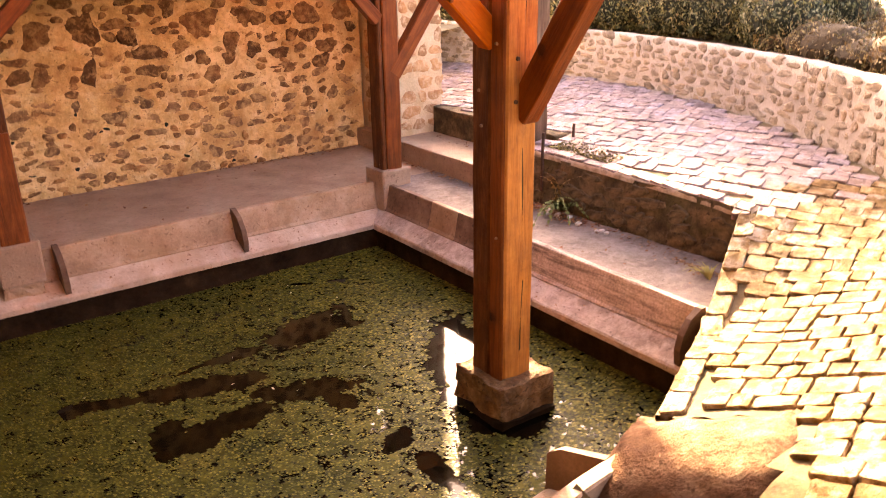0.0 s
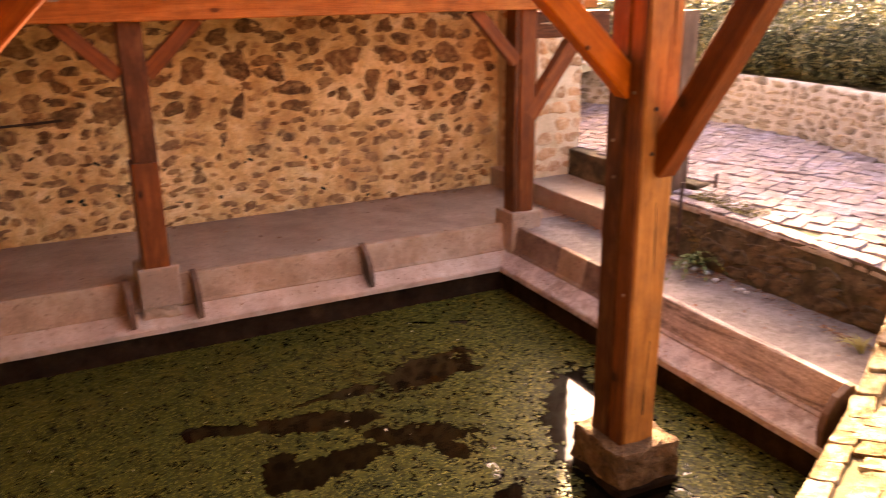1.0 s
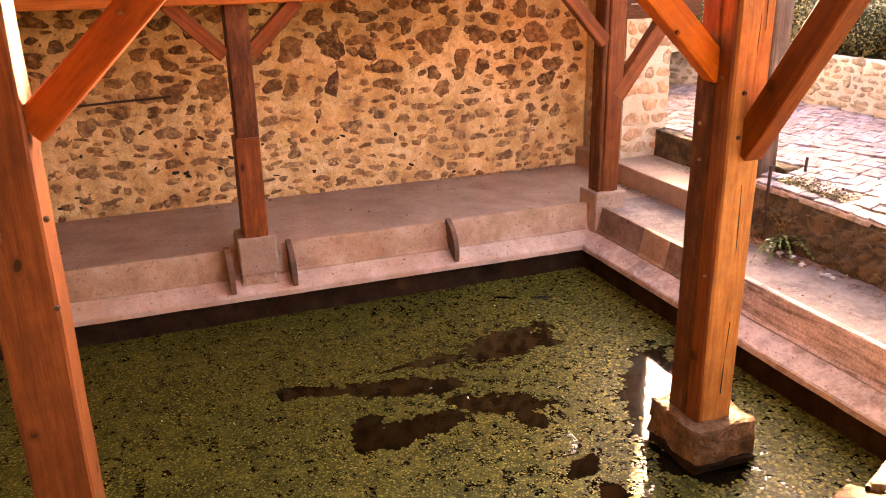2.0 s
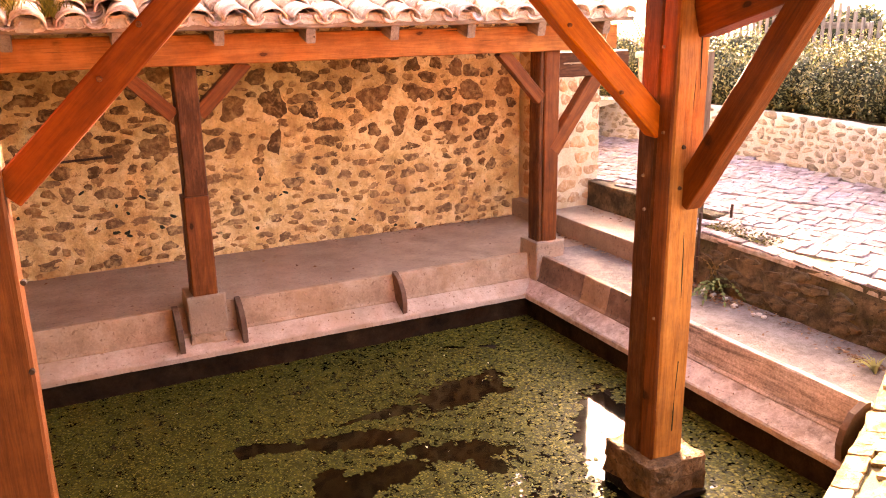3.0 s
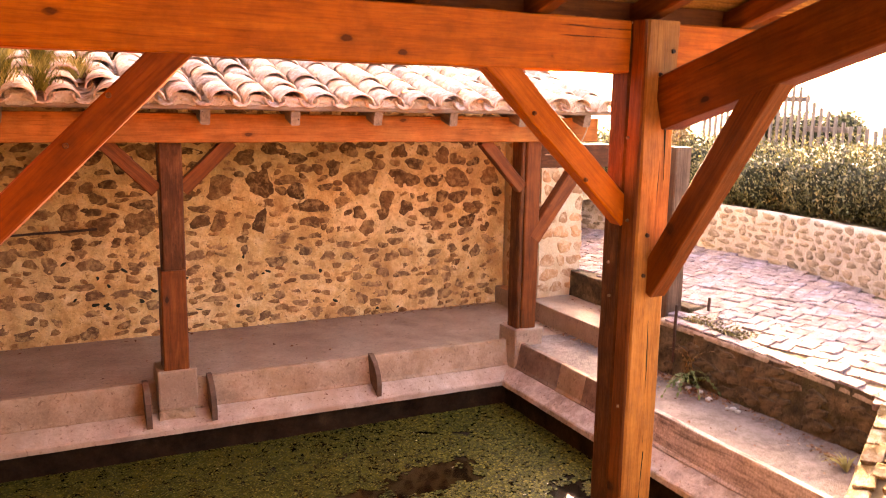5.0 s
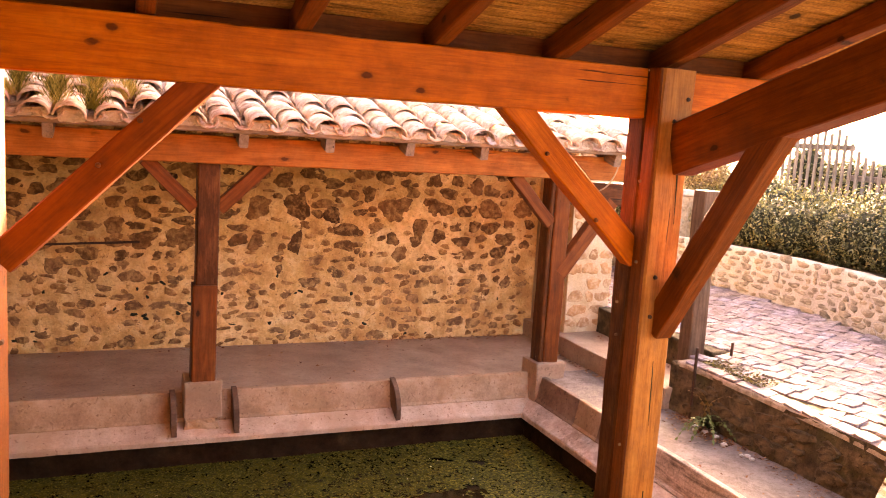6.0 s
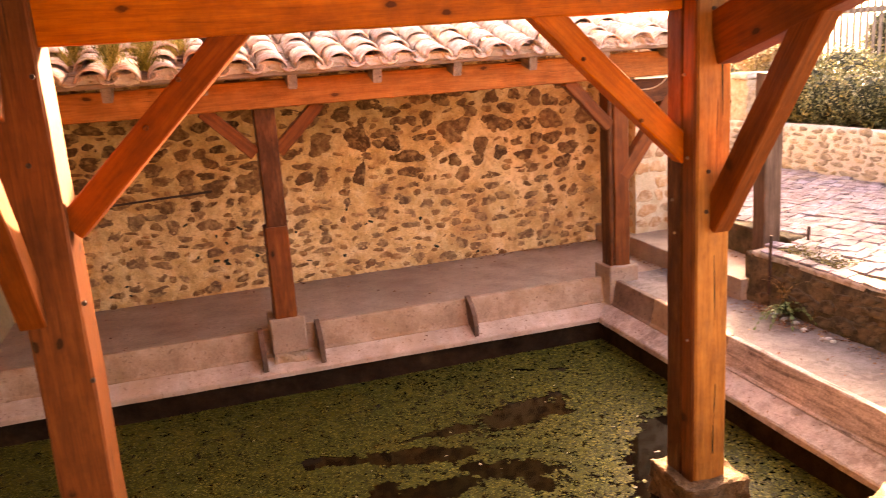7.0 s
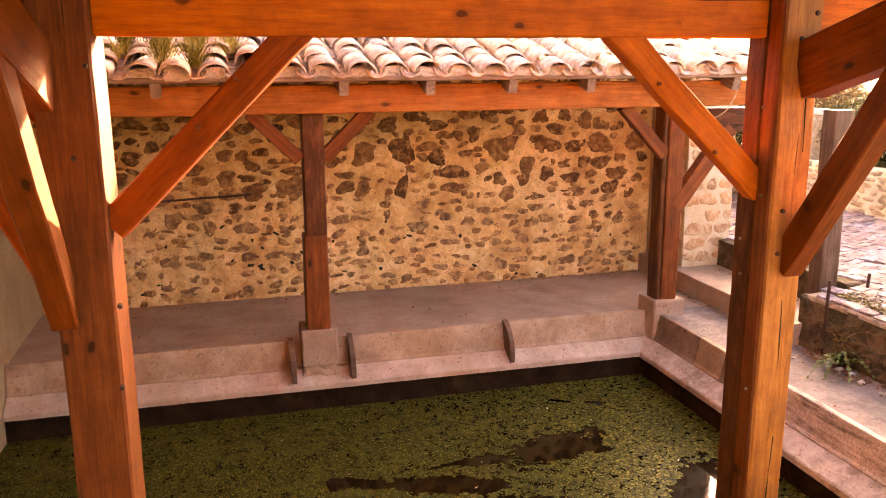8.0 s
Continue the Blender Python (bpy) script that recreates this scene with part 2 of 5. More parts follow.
M_WASHSLAB = mineral_mat("grey_wash_slab", [(0.3, (0.26, 0.18, 0.13)), (0.5, (0.48, 0.365, 0.285)), (0.72, (0.66, 0.53, 0.43))], 5.0, 0.7, 0.8, 0.01, stain=(0.24, 0.165, 0.12), pits=(0.14, 0.095, 0.07), smear=(0.6, 0.485, 0.39))
M_WASHR = wood_mat("streaked_wash_slab", (0.22, 0.168, 0.135), (0.5, 0.4, 0.33), (0.66, 0.55, 0.475), 0.85, False, None, True)
M_WASHDARK = mineral_mat("dark_damp_slab", [(0.3, (0.1, 0.056, 0.035)), (0.5, (0.2, 0.125, 0.083)), (0.72, (0.32, 0.22, 0.155))], 6.0, 0.7, 0.7, 0.008, stain=(0.3, 0.21, 0.15), pits=(0.05, 0.03, 0.02))
# Darker than the boards: the dividers' shadowed sides are put into the colour
M_FIN = mineral_mat("shaded_divider_stone", [(0.25, (0.07, 0.036, 0.022)), (0.5, (0.14, 0.08, 0.05)), (0.78, (0.24, 0.15, 0.1))], 5, 0.85, 0.5, 0.006)
M_PLASTER = mineral_mat("cream_plaster", [(0.25, (0.2, 0.13, 0.06)), (0.5, (0.32, 0.225, 0.115)), (0.78, (0.41, 0.3, 0.165))], 1.6, 0.9, 0.4, 0.008, stain=(0.19, 0.125, 0.055), pits=(0.16, 0.1, 0.05))
COB_TINTS = [(0.0, (0.42, 0.3, 0.2)), (0.18, (1.0, 0.76, 0.52)), (0.4, (1.05, 0.93, 0.8)), (0.6, (0.9, 0.86, 0.9)), (0.8, (1.2, 0.98, 0.6)), (1.0, (1.2, 1.1, 1.02))]
# The yellow tint carries warm sunlight on the near setts
M_COBBLE = mineral_mat("granite_cobble", [(0.36, (0.06, 0.036, 0.016)), (0.47, (0.18, 0.132, 0.07)), (0.6, (0.45, 0.4, 0.33))], 9, 0.75, 1.0, 0.014, vary=0.75, stain=(0.14, 0.085, 0.034), tints=COB_TINTS, pits=(0.08, 0.048, 0.022), smear=(0.2, 0.12, 0.045), spec=0.04)
COB_TINTS2 = [(0.0, (0.5, 0.43, 0.4)), (0.3, (1.0, 0.82, 0.7)), (0.55, (0.95, 0.94, 1.02)), (0.8, (1.15, 0.98, 0.72)), (1.0, (1.25, 1.18, 1.2))]
# The bluish pink tint carries cool skylit shade on the far setts
FIELD = [(0.3, (0.15, 0.118, 0.12)), (0.5, (0.32, 0.27, 0.28)), (0.68, (0.48, 0.42, 0.44))]
M_COB3 = mineral_mat("skylit_pink_cobble", FIELD, 14, 0.75, 0.9, 0.012, vary=0.7, tints=COB_TINTS2, stain=(0.2, 0.15, 0.11), pits=(0.1, 0.07, 0.055), spec=0.08)
M_COB2 = mineral_mat("skylit_cobble_field", FIELD, 14, 0.75, 0.9, 0.012, vary=0.7, island=True, tints=COB_TINTS2, stain=(0.14, 0.11, 0.09), pits=(0.08, 0.058, 0.045), spec=0.08)
M_JOINT = mineral_mat("sandy_joint", [(0.25, (0.055, 0.038, 0.02)), (0.5, (0.12, 0.085, 0.043)), (0.78, (0.21, 0.15, 0.08))], 12, 0.95, 0.7, 0.008, stain=(0.08, 0.075, 0.025))
M_PALESTONE = mineral_mat("pale_field_stone", [(0.25, (0.16, 0.125, 0.09)), (0.5, (0.32, 0.265, 0.195)), (0.78, (0.48, 0.4, 0.31))], 12, 0.9, 0.8, 0.014, vary=0.6, smear=(0.5, 0.41, 0.31))
M_PALEMORTAR = mineral_mat("pale_mortar", [(0.25, (0.38, 0.31, 0.24)), (0.5, (0.54, 0.465, 0.39)), (0.78, (0.68, 0.6, 0.52))], 5, 0.95, 0.8, 0.014, stain=(0.36, 0.3, 0.23), pits=(0.22, 0.17, 0.12))
M_DARKSTONE = mineral_mat("mossy_retaining_stone", [(0.28, (0.022, 0.016, 0.009)), (0.47, (0.085, 0.06, 0.03)), (0.7, (0.25, 0.18, 0.1))], 6.5, 0.95, 1.0, 0.02, stain=(0.06, 0.055, 0.02), pits=(0.015, 0.011, 0.007), fine=35)
M_QUOIN = mineral_mat("quoin_stone", [(0.25, (0.3, 0.15, 0.07)), (0.5, (0.52, 0.31, 0.16)), (0.78, (0.68, 0.48, 0.3))], 6, 0.9, 0.6, 0.01, vary=0.6, smear=(0.7, 0.55, 0.36))
M_BASE = mineral_mat("plinth_granite", [(0.28, (0.055, 0.027, 0.01)), (0.5, (0.22, 0.115, 0.045)), (0.74, (0.5, 0.32, 0.17))], 9, 0.85, 1.0, 0.03, stain=(0.1, 0.06, 0.03), pits=(0.03, 0.016, 0.008))
M_PIER = mineral_mat("pale_pier_mortar", [(0.25, (0.5, 0.36, 0.2)), (0.5, (0.7, 0.55, 0.35)), (0.78, (0.82, 0.69, 0.5))], 5, 0.95, 0.8, 0.014, stain=(0.52, 0.34, 0.18))
M_KERB = mineral_mat("ochre_granite", [(0.3, (0.06, 0.027, 0.014)), (0.48, (0.17, 0.088, 0.05)), (0.7, (0.34, 0.215, 0.135))], 6, 0.85, 1.0, 0.03, stain=(0.12, 0.058, 0.026), pits=(0.08, 0.04, 0.02), spec=0.05)
M_TILE = mineral_mat("canal_tile", [(0.22, (0.46, 0.28, 0.21)), (0.5, (0.7, 0.53, 0.44)), (0.8, (0.8, 0.7, 0.63))], 13, 0.85, 0.8, 0.008, vary=0.7, stain=(0.36, 0.27, 0.21), pits=(0.22, 0.15, 0.11), smear=(0.82, 0.75, 0.69))
M_IRON = mineral_mat("rusty_iron", [(0.3, (0.03, 0.018, 0.012)), (0.7, (0.09, 0.045, 0.028))], 40, 0.7, 0.5, 0.002)
M_GROUND = mineral_mat("dry_earth", [(0.25, (0.1, 0.075, 0.045)), (0.5, (0.19, 0.15, 0.085)), (0.78, (0.3, 0.25, 0.14))], 1.5, 0.95, 0.8, 0.03, stain=(0.1, 0.13, 0.045))
M_HEDGE = leaf_mat("hedge_leaf", [(0.0, (0.05, 0.055, 0.022)), (0.45, (0.115, 0.12, 0.05)), (0.75, (0.2, 0.19, 0.085)), (1.0, (0.34, 0.29, 0.15))], 0.5, 0.25)
# Near-black cores put the deep shade within the foliage into colour
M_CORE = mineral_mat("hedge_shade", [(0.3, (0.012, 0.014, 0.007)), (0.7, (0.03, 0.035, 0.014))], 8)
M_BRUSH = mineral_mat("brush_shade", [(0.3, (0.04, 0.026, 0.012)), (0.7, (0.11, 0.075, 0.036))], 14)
M_FERN = leaf_mat("fern_leaf", [(0.0, (0.035, 0.05, 0.014)), (0.6, (0.1, 0.125, 0.038)), (1.0, (0.26, 0.21, 0.09))])
M_WEEDS = leaf_mat("roof_weed", [(0.0, (0.045, 0.05, 0.01)), (0.6, (0.12, 0.115, 0.022)), (1.0, (0.26, 0.22, 0.05))])
M_DRY = leaf_mat("dry_grass", [(0.0, (0.1, 0.06, 0.025)), (0.5, (0.24, 0.16, 0.07)), (1.0, (0.45, 0.34, 0.17))])
M_DRYGRASS = leaf_mat("yellow_grass", [(0.0, (0.2, 0.18, 0.05)), (0.6, (0.42, 0.36, 0.12)), (1.0, (0.6, 0.52, 0.24))])
M_PEBBLE = mineral_mat("pale_pebble", [(0.3, (0.4, 0.36, 0.3)), (0.7, (0.7, 0.65, 0.58))], 30)
M_LITTER = leaf_mat("dead_leaf", [(0.0, (0.12, 0.045, 0.02)), (0.6, (0.25, 0.11, 0.05)), (1.0, (0.42, 0.27, 0.16))])
M_WEED = leaf_mat("duckweed", [(0.0, (0.012, 0.013, 0.003)), (0.45, (0.05, 0.053, 0.009)), (0.85, (0.125, 0.12, 0.02)), (1.0, (0.23, 0.2, 0.045))], 0.5, 0.09)
M_ALGAE = mineral_mat("pond_algae", [(0.32, (0.014, 0.016, 0.003)), (0.5, (0.048, 0.049, 0.0085)), (0.66, (0.115, 0.104, 0.018))], 7, 0.7, 0.6, 0.006, fine=45, stain=(0.09, 0.075, 0.016), spec=0.06)
M_PETAL = leaf_mat("pale_petal", [(0.0, (0.4, 0.36, 0.25)), (1.0, (0.8, 0.76, 0.66))])
M_MOSS = leaf_mat("yellow_moss", [(0.0, (0.03, 0.02, 0.008)), (0.5, (0.09, 0.065, 0.014)), (1.0, (0.19, 0.145, 0.028))])
M_FENCE = wood_mat("grey_fence", (0.1, 0.085, 0.075), (0.19, 0.165, 0.15), (0.28, 0.25, 0.23), 0.8, False)


def water_mat():
    m, nt, b, obj = base_mat("dark_pond_water", 0.05, 0.17)
    col = ramp(nt, noise_tex(nt, obj, 2.5, 5), [(0.3, (0.003, 0.002, 0.001)), (0.7, (0.007, 0.005, 0.002))])
    nt.links.new(col, b.inputs["Base Color"])
    bump(nt, b, noise_tex(nt, obj, 9, 2), 0.04, 0.01)
    return m


# Kept dark so the added, unseen walls bounce little light
M_BLOCKER = mineral_mat("dark_blocker_stone", [(0.25, (0.035, 0.026, 0.018)), (0.5, (0.07, 0.054, 0.038)), (0.78, (0.12, 0.095, 0.07))], 2.0, 0.95, 0.6, 0.02, stain=(0.05, 0.055, 0.03))
M_POOL = mineral_mat("wet_black_stone", [(0.3, (0.011, 0.006, 0.0035)), (0.6, (0.032, 0.02, 0.011)), (0.8, (0.065, 0.042, 0.023))], 6, 0.8, 0.8, 0.012, spec=0.05)
M_WATER = water_mat()


# ---- mesh helpers ----
def link_mesh(name, verts, faces, material, parent=None, label="", smooth=False, matrix=None):
    me = bpy.data.meshes.new(name)
    me.from_pydata([tuple(v) for v in verts], [], [tuple(f) for f in faces])
    me.update()
    if smooth:
        me.polygons.foreach_set("use_smooth", [True] * len(me.polygons))
    me.materials.append(material)
    ob = new(name, me)
    if matrix is not None:
        ob.matrix_basis = matrix
    if parent is not None:
        ob.parent = parent
    if label:
        tagged(ob, label)
    return ob


def part(name, bm, material, parent, label="", smooth=False):
    me = bpy.data.meshes.new(name)
    bmesh.ops.recalc_face_normals(bm, faces=bm.faces)
    bm.to_mesh(me)
    bm.free()
    if smooth:
        me.polygons.foreach_set("use_smooth", [True] * len(me.polygons))
    me.materials.append(material)
    ob = new(name, me)
    if parent is not None:
        ob.parent = parent
    if label:
        tagged(ob, label)
    return ob


def shared(name, me, parent, m):
    ob = new(name, me)
    ob.parent = parent
    ob.matrix_basis = m
    return ob


def thing(name, at, label, category, group="", kind=""):
    ob = new(name)
    ob.empty_display_size = 0.1
    ob.location = at
    return tagged(ob, label, category, group, kind)


def settle(root):
    """Keeps parts built in world places where they are under a root that stands at its base."""
    bpy.context.view_layer.update()
    inv = Matrix.Translation(root.location).inverted()
    for c in root.children:
        c.matrix_parent_inverse = inv


def timber_data(length, w, h, chamfer=0.007, rough=0.0018, seed=0):
    """Rings of an eight-sided section along x."""
    r = random.Random(seed)
    n = max(2, int(length / 0.18))
    a, b, c = w / 2, h / 2, chamfer
    sec = [(a, b - c), (a - c, b), (-a + c, b), (-a, b - c), (-a, -b + c), (-a + c, -b), (a - c, -b), (a, -b + c)]
    verts, faces = [], []
    for i in range(n + 1):
        x = length * i / n
        oy, oz = r.uniform(-rough, rough), r.uniform(-rough, rough)
        for (y, z) in sec:
            verts.append((x, y + oy + r.uniform(-rough, rough), z + oz + r.uniform(-rough, rough)))
    for i in range(n):
        for k in range(8):
            p, q = i * 8 + k, i * 8 + (k + 1) % 8
            faces.append((p, q, q + 8, p + 8))
    faces.append(tuple(range(7, -1, -1)))
    faces.append(tuple(n * 8 + k for k in range(8)))
    return verts, faces


SEED = [100]


def timber(name, p0, p1, w, h, material, parent, label="", up=(0, 0, 1), chamfer=0.007):
    """A sawn timber from p0 to p1 (centre line), w across and h along up."""
    SEED[0] += 1
    p0, p1 = Vector(p0), Vector(p1)
    d = p1 - p0
    x = d.normalized()
    y = Vector(up).cross(x).normalized()
    z = x.cross(y)
    m = Matrix.Translation(p0) @ Matrix((x, y, z)).transposed().to_4x4()
    v, f = timber_data(d.length, w, h, chamfer, seed=SEED[0])
    return link_mesh(name, v, f, material, parent, label, matrix=m)


def upright(name, x, y, z0, z1, wx, wy, material, parent, label=""):
    return timber(name, (x, y, z0), (x, y, z1), wy, wx, material, parent, label, up=(1, 0, 0), chamfer=0.01)


def block_bm(x0, x1, y0, y1, z0, z1, cut=0.09, bevel=0.012, jit=0.004, seed=1):
    """A stone block: cut up, worn and with rounded edges."""
    r = random.Random(seed)
    b2 = bmesh.new()
    bmesh.ops.create_cube(b2, size=1)
    for v in b2.verts:
        v.co = Vector(((x0 + x1) / 2 + v.co.x * (x1 - x0), (y0 + y1) / 2 + v.co.y * (y1 - y0), (z0 + z1) / 2 + v.co.z * (z1 - z0)))
    if bevel:
        bmesh.ops.bevel(b2, geom=list(b2.edges), offset=bevel, segments=2, profile=0.6, affect="EDGES")
    for ax, lo, hi in ((0, x0, x1), (1, y0, y1), (2, z0, z1)):
        for i in range(1, max(1, int((hi - lo) / cut))):
            no = [0, 0, 0]
            no[ax] = 1
            co = [0, 0, 0]
            co[ax] = lo + (hi - lo) * i / max(1, int((hi - lo) / cut))
            bmesh.ops.bisect_plane(b2, geom=list(b2.verts) + list(b2.edges) + list(b2.faces), plane_co=co, plane_no=no)
    off = r.uniform(0, 50)
    for v in b2.verts:
        n = noise.noise_vector(v.co * 9 + Vector((off, 0, 0)))
        v.co += n * jit * 1.6 + Vector([r.uniform(-jit, jit) * 0.4 for _ in range(3)])
    return b2


def prism(profile, axis_len, seed=0, cut=0.12, jit=0.003):
    """Sweeps a closed profile of (u, v) along w in steps; returns verts (u, v, w) and faces."""
    r = random.Random(seed)
    n = max(1, int(axis_len / cut))
    k = len(profile)
    verts, faces = [], []
    for i in range(n + 1):
        w = axis_len * i / n
        for (u, v) in profile:
            verts.append((u + r.uniform(-jit, jit), v + r.uniform(-jit, jit), w))
    for i in range(n):
        for j in range(k):
            a, b = i * k + j, i * k + (j + 1) % k
            faces.append((a, b, b + k, a + k))
    faces.append(tuple(range(k - 1, -1, -1)))
    faces.append(tuple(n * k + j for j in range(k)))
    return verts, faces


def rubble_mesh(name, w, h, d, seed, material, n=11, sunk=False):
    """A flat irregular stone in the xz plane, its face towards -y, domed and chipped."""
    r = random.Random(seed)
    ph = [r.uniform(0, 6.28) for _ in range(3)]
    ring0, ring1, ring2 = [], [], []
    for i in range(n):
        a = 6.2832 * i / n
        c, s = math.cos(a), math.sin(a)
        k = 1 / (abs(c) ** 2.6 + abs(s) ** 2.6) ** (1 / 2.6)
        k *= 1 + 0.16 * math.sin(2 * a + ph[0]) + 0.13 * math.sin(3 * a + ph[1]) + 0.06 * math.sin(5 * a + ph[2]) + r.uniform(-0.06, 0.06)
        x, z = c * k * w / 2, s * k * h / 2
        ring0.append((x * 1.04, d * 0.5, z * 1.04))
        ring1.append((x, d * r.uniform(0.1, 0.6) if sunk else -d * r.uniform(0.3, 0.6), z))
        q = r.uniform(0.72, 0.86)
        ring2.append((x * q, -d * (r.uniform(0.35, 1.0) if sunk else r.uniform(0.8, 1.15)), z * q))
    verts = ring0 + ring1 + ring2 + [(r.uniform(-0.1, 0.1) * w, -d * r.uniform(0.9, 1.2), r.uniform(-0.1, 0.1) * h)]
    faces = []
    for i in range(n):
        j = (i + 1) % n
        faces += [(i, j, n + j, n + i), (n + i, n + j, 2 * n + j, 2 * n + i), (2 * n + i, 2 * n + j, 3 * n)]
    me = bpy.data.meshes.new(name)
    me.from_pydata(verts, [], faces)
    me.update()
    me.materials.append(material)
    return me


def rough_sheet(name, origin, ux, uz, lx, lz, normal, material, step=0.05, amp=0.008, keep=None, parent=None, label=""):
    """A rough wall face: a grid pushed in and out along its normal."""
    o, ux, uz, nv = Vector(origin), Vector(ux), Vector(uz), Vector(normal)
    nx, nz = int(lx / step), int(lz / step)
    verts, faces = [], []
    for j in range(nz + 1):
        for i in range(nx + 1):
            p = o + ux * (lx * i / nx) + uz * (lz * j / nz)
            verts.append(p + nv * amp * (noise.noise(p * 6) + 0.7 * noise.noise(p * 17) + 0.4 * noise.noise(p * 43)))
    for j in range(nz):
        for i in range(nx):
            a = j * (nx + 1) + i
            if keep is None or keep((i + 0.5) / nx * lx, (j + 0.5) / nz * lz):
                faces.append((a, a + 1, a + nx + 2, a + nx + 1))
    return link_mesh(name, verts, faces, material, parent, label, smooth=True)

# ---- main levels and lines, metres ----
Z_WALK, Z_WATER, Y_WALL = -0.15, -0.64, 1.57
EDGE_A, EDGE_B = Vector((0.86, -2.84)), Vector((-1.22, -3.86))
EDGE_T = (EDGE_B - EDGE_A).normalized()
EDGE_N = Vector((-EDGE_T.y, EDGE_T.x))


def smooth(a, b, x):
    t = min(1.0, max(0.0, (x - a) / (b - a)))
    return t * t * (3 - 2 * t)


def edge_z(s):
    return 0.22 - 0.36 * smooth(-0.3, 1.0, s) + 0.08 * smooth(1.7, 2.35, s) - 0.12 * smooth(2.42, 2.65, s)


def pave_z(x, y):
    """Height of the cobbled ramp."""
    up = 0.25 + 0.055 * max(0.0, x - 0.9)
    p = Vector((x, y)) - EDGE_A
    d, s = p.dot(EDGE_N), p.dot(EDGE_T)
    e = edge_z(s)
    low = e + (up - e) * smooth(-0.15, 1.3, d)
    return low + (up - low) * smooth(0.0, 0.8, -s)


KERB_S, KERB_D = (1.88, 2.6), (0.0, 0.56)


def on_kerb(x, y, m=0.0):
    """Whether the big kerb stone at the pool's corner covers this place."""
    p = Vector((x, y)) - EDGE_A
    s, d = p.dot(EDGE_T), p.dot(EDGE_N)
    return KERB_S[0] - m < s < KERB_S[1] + m and KERB_D[0] - m < d < KERB_D[1] + m


ARC_C, ARC_R = Vector((-3.345, 0.643)), 6.55


def near_line(x):
    """y of the back of the near wash board."""
    return -3.74 + 0.105 * (x + 1.16)


def paved(x, y, inset=0.0):
    """Whether the ramp, or the floor behind the near wash board, covers this place."""
    if x < -2.2:
        return -9.3 < y < near_line(x) - inset
    if (Vector((x, y)) - ARC_C).length > ARC_R + 0.12 - inset or y > 3.0:
        return False
    if x < EDGE_B.x:
        return y < near_line(x) - inset
    if y > EDGE_A.y:
        return x > (1.3 if y > -0.85 else 0.94 - 0.03 * (y + 0.85)) + inset
    p = Vector((x, y)) - EDGE_A
    return p.dot(EDGE_N) > inset


# the low curved wall that bounds the ramp
def arc_point(u):
    """u in metres along the curved wall, from its far end towards the near one."""
    a = radians(22) - u / ARC_R
    n = Vector((math.cos(a), math.sin(a)))
    return ARC_C + n * ARC_R, n


# ---- setting: pond, walls, floors ----
wall_n = thing("wall_north", (-2, Y_WALL, Z_WALK), "rubble stone wall in thick sandy mortar under the tiled roof", "wall", kind="structure")
part("wall_core", block_bm(-5.2, 0.9, Y_WALL + 0.04, Y_WALL + 0.45, -0.6, 0.86, 0.6, 0, 0.0), M_MORTAR, wall_n)
part("wall_core", block_bm(-5.2, 0.9, Y_WALL + 0.04, Y_WALL + 0.45, 0.87, 2.1, 0.6, 0, 0.0), M_MORTAR, wall_n)
rough_sheet("mortar_face", (-4.9, Y_WALL, -0.25), (1, 0, 0), (0, 0, 1), 5.78, 2.4, (0, -1, 0), M_MORTAR, 0.013, 0.013, parent=wall_n)
settle(wall_n)

wall_w = tagged(part("wall_west", block_bm(-5.2, -4.87, -8.5, 1.6, -1.1, 2.0, 0.3, 0.02, 0.006, 3), M_PLASTER, None),
                "cream plastered side wall, stained and shaded", "wall", kind="structure")

# Added out of view to block sky light from the west
tagged(part("wall_west_upper", block_bm(-5.2, -4.88, -8.5, 6.0, 2.005, 7.0, 0.8, 0.02, 0.006, 4), M_BLOCKER, None),
       "added unseen dark wall that blocks the western sky", "wall", kind="structure")
# an added, unseen wall behind the far roof; its top cuts the low sun off the lower posts
tagged(part("wall_north_upper", block_bm(-5.4, 0.7, 2.52, 2.9, 0.8, 3.34, 0.6, 0.02, 0.006, 5), M_PLASTER, None),
       "added unseen wall that cuts the low sun off the posts", "wall", kind="structure")

# Added behind the viewpoint to keep southern light off the left side
tagged(part("wall_south", block_bm(-5.2, -1.6, -7.6, -7.3, -0.4, 3.7, 0.5, 0.02, 0.006, 6), M_BLOCKER, None),
       "added unseen dark wall that blocks light from behind", "wall", kind="structure")

pond = thing("pool_wall", (-2, 0.1, -1.0), "dark damp stone side of the washing pool", "wall", kind="structure")
part("side", block_bm(-5.0, 0.2, 0.05, 0.3, -1.1, -0.46, 0.3, 0.01, 0.008, 5), M_POOL, pond)
part("side", block_bm(0.05, 0.3, -3.3, 0.045, -1.1, -0.46, 0.3, 0.01, 0.008, 6), M_POOL, pond)
part("bottom", block_bm(-5.0, 0.3, -6.0, 0.3, -1.3, -1.11, 0.9, 0, 0), M_POOL, pond)
v, f = [], []
for i in range(49):
    s = -0.05 + 5.2 * i / 48
    p = EDGE_A + EDGE_T * s + EDGE_N * 0.03
    if s > 2.35:
        p = Vector((p.x, near_line(p.x) - 0.06))
    for k, z in enumerate((edge_z(s) - 0.02 if s < 1.8 else -0.26, -0.3, -0.7, -1.1)):
        q = p - EDGE_N * (0.015 * noise.noise(Vector((s * 5, z * 7, 3))) - 0.05 * k)
        v.append((q.x, q.y, z))
for i in range(48):
    for k in range(3):
        a = i * 4 + k
        f.append((a, a + 4, a + 5, a + 1))
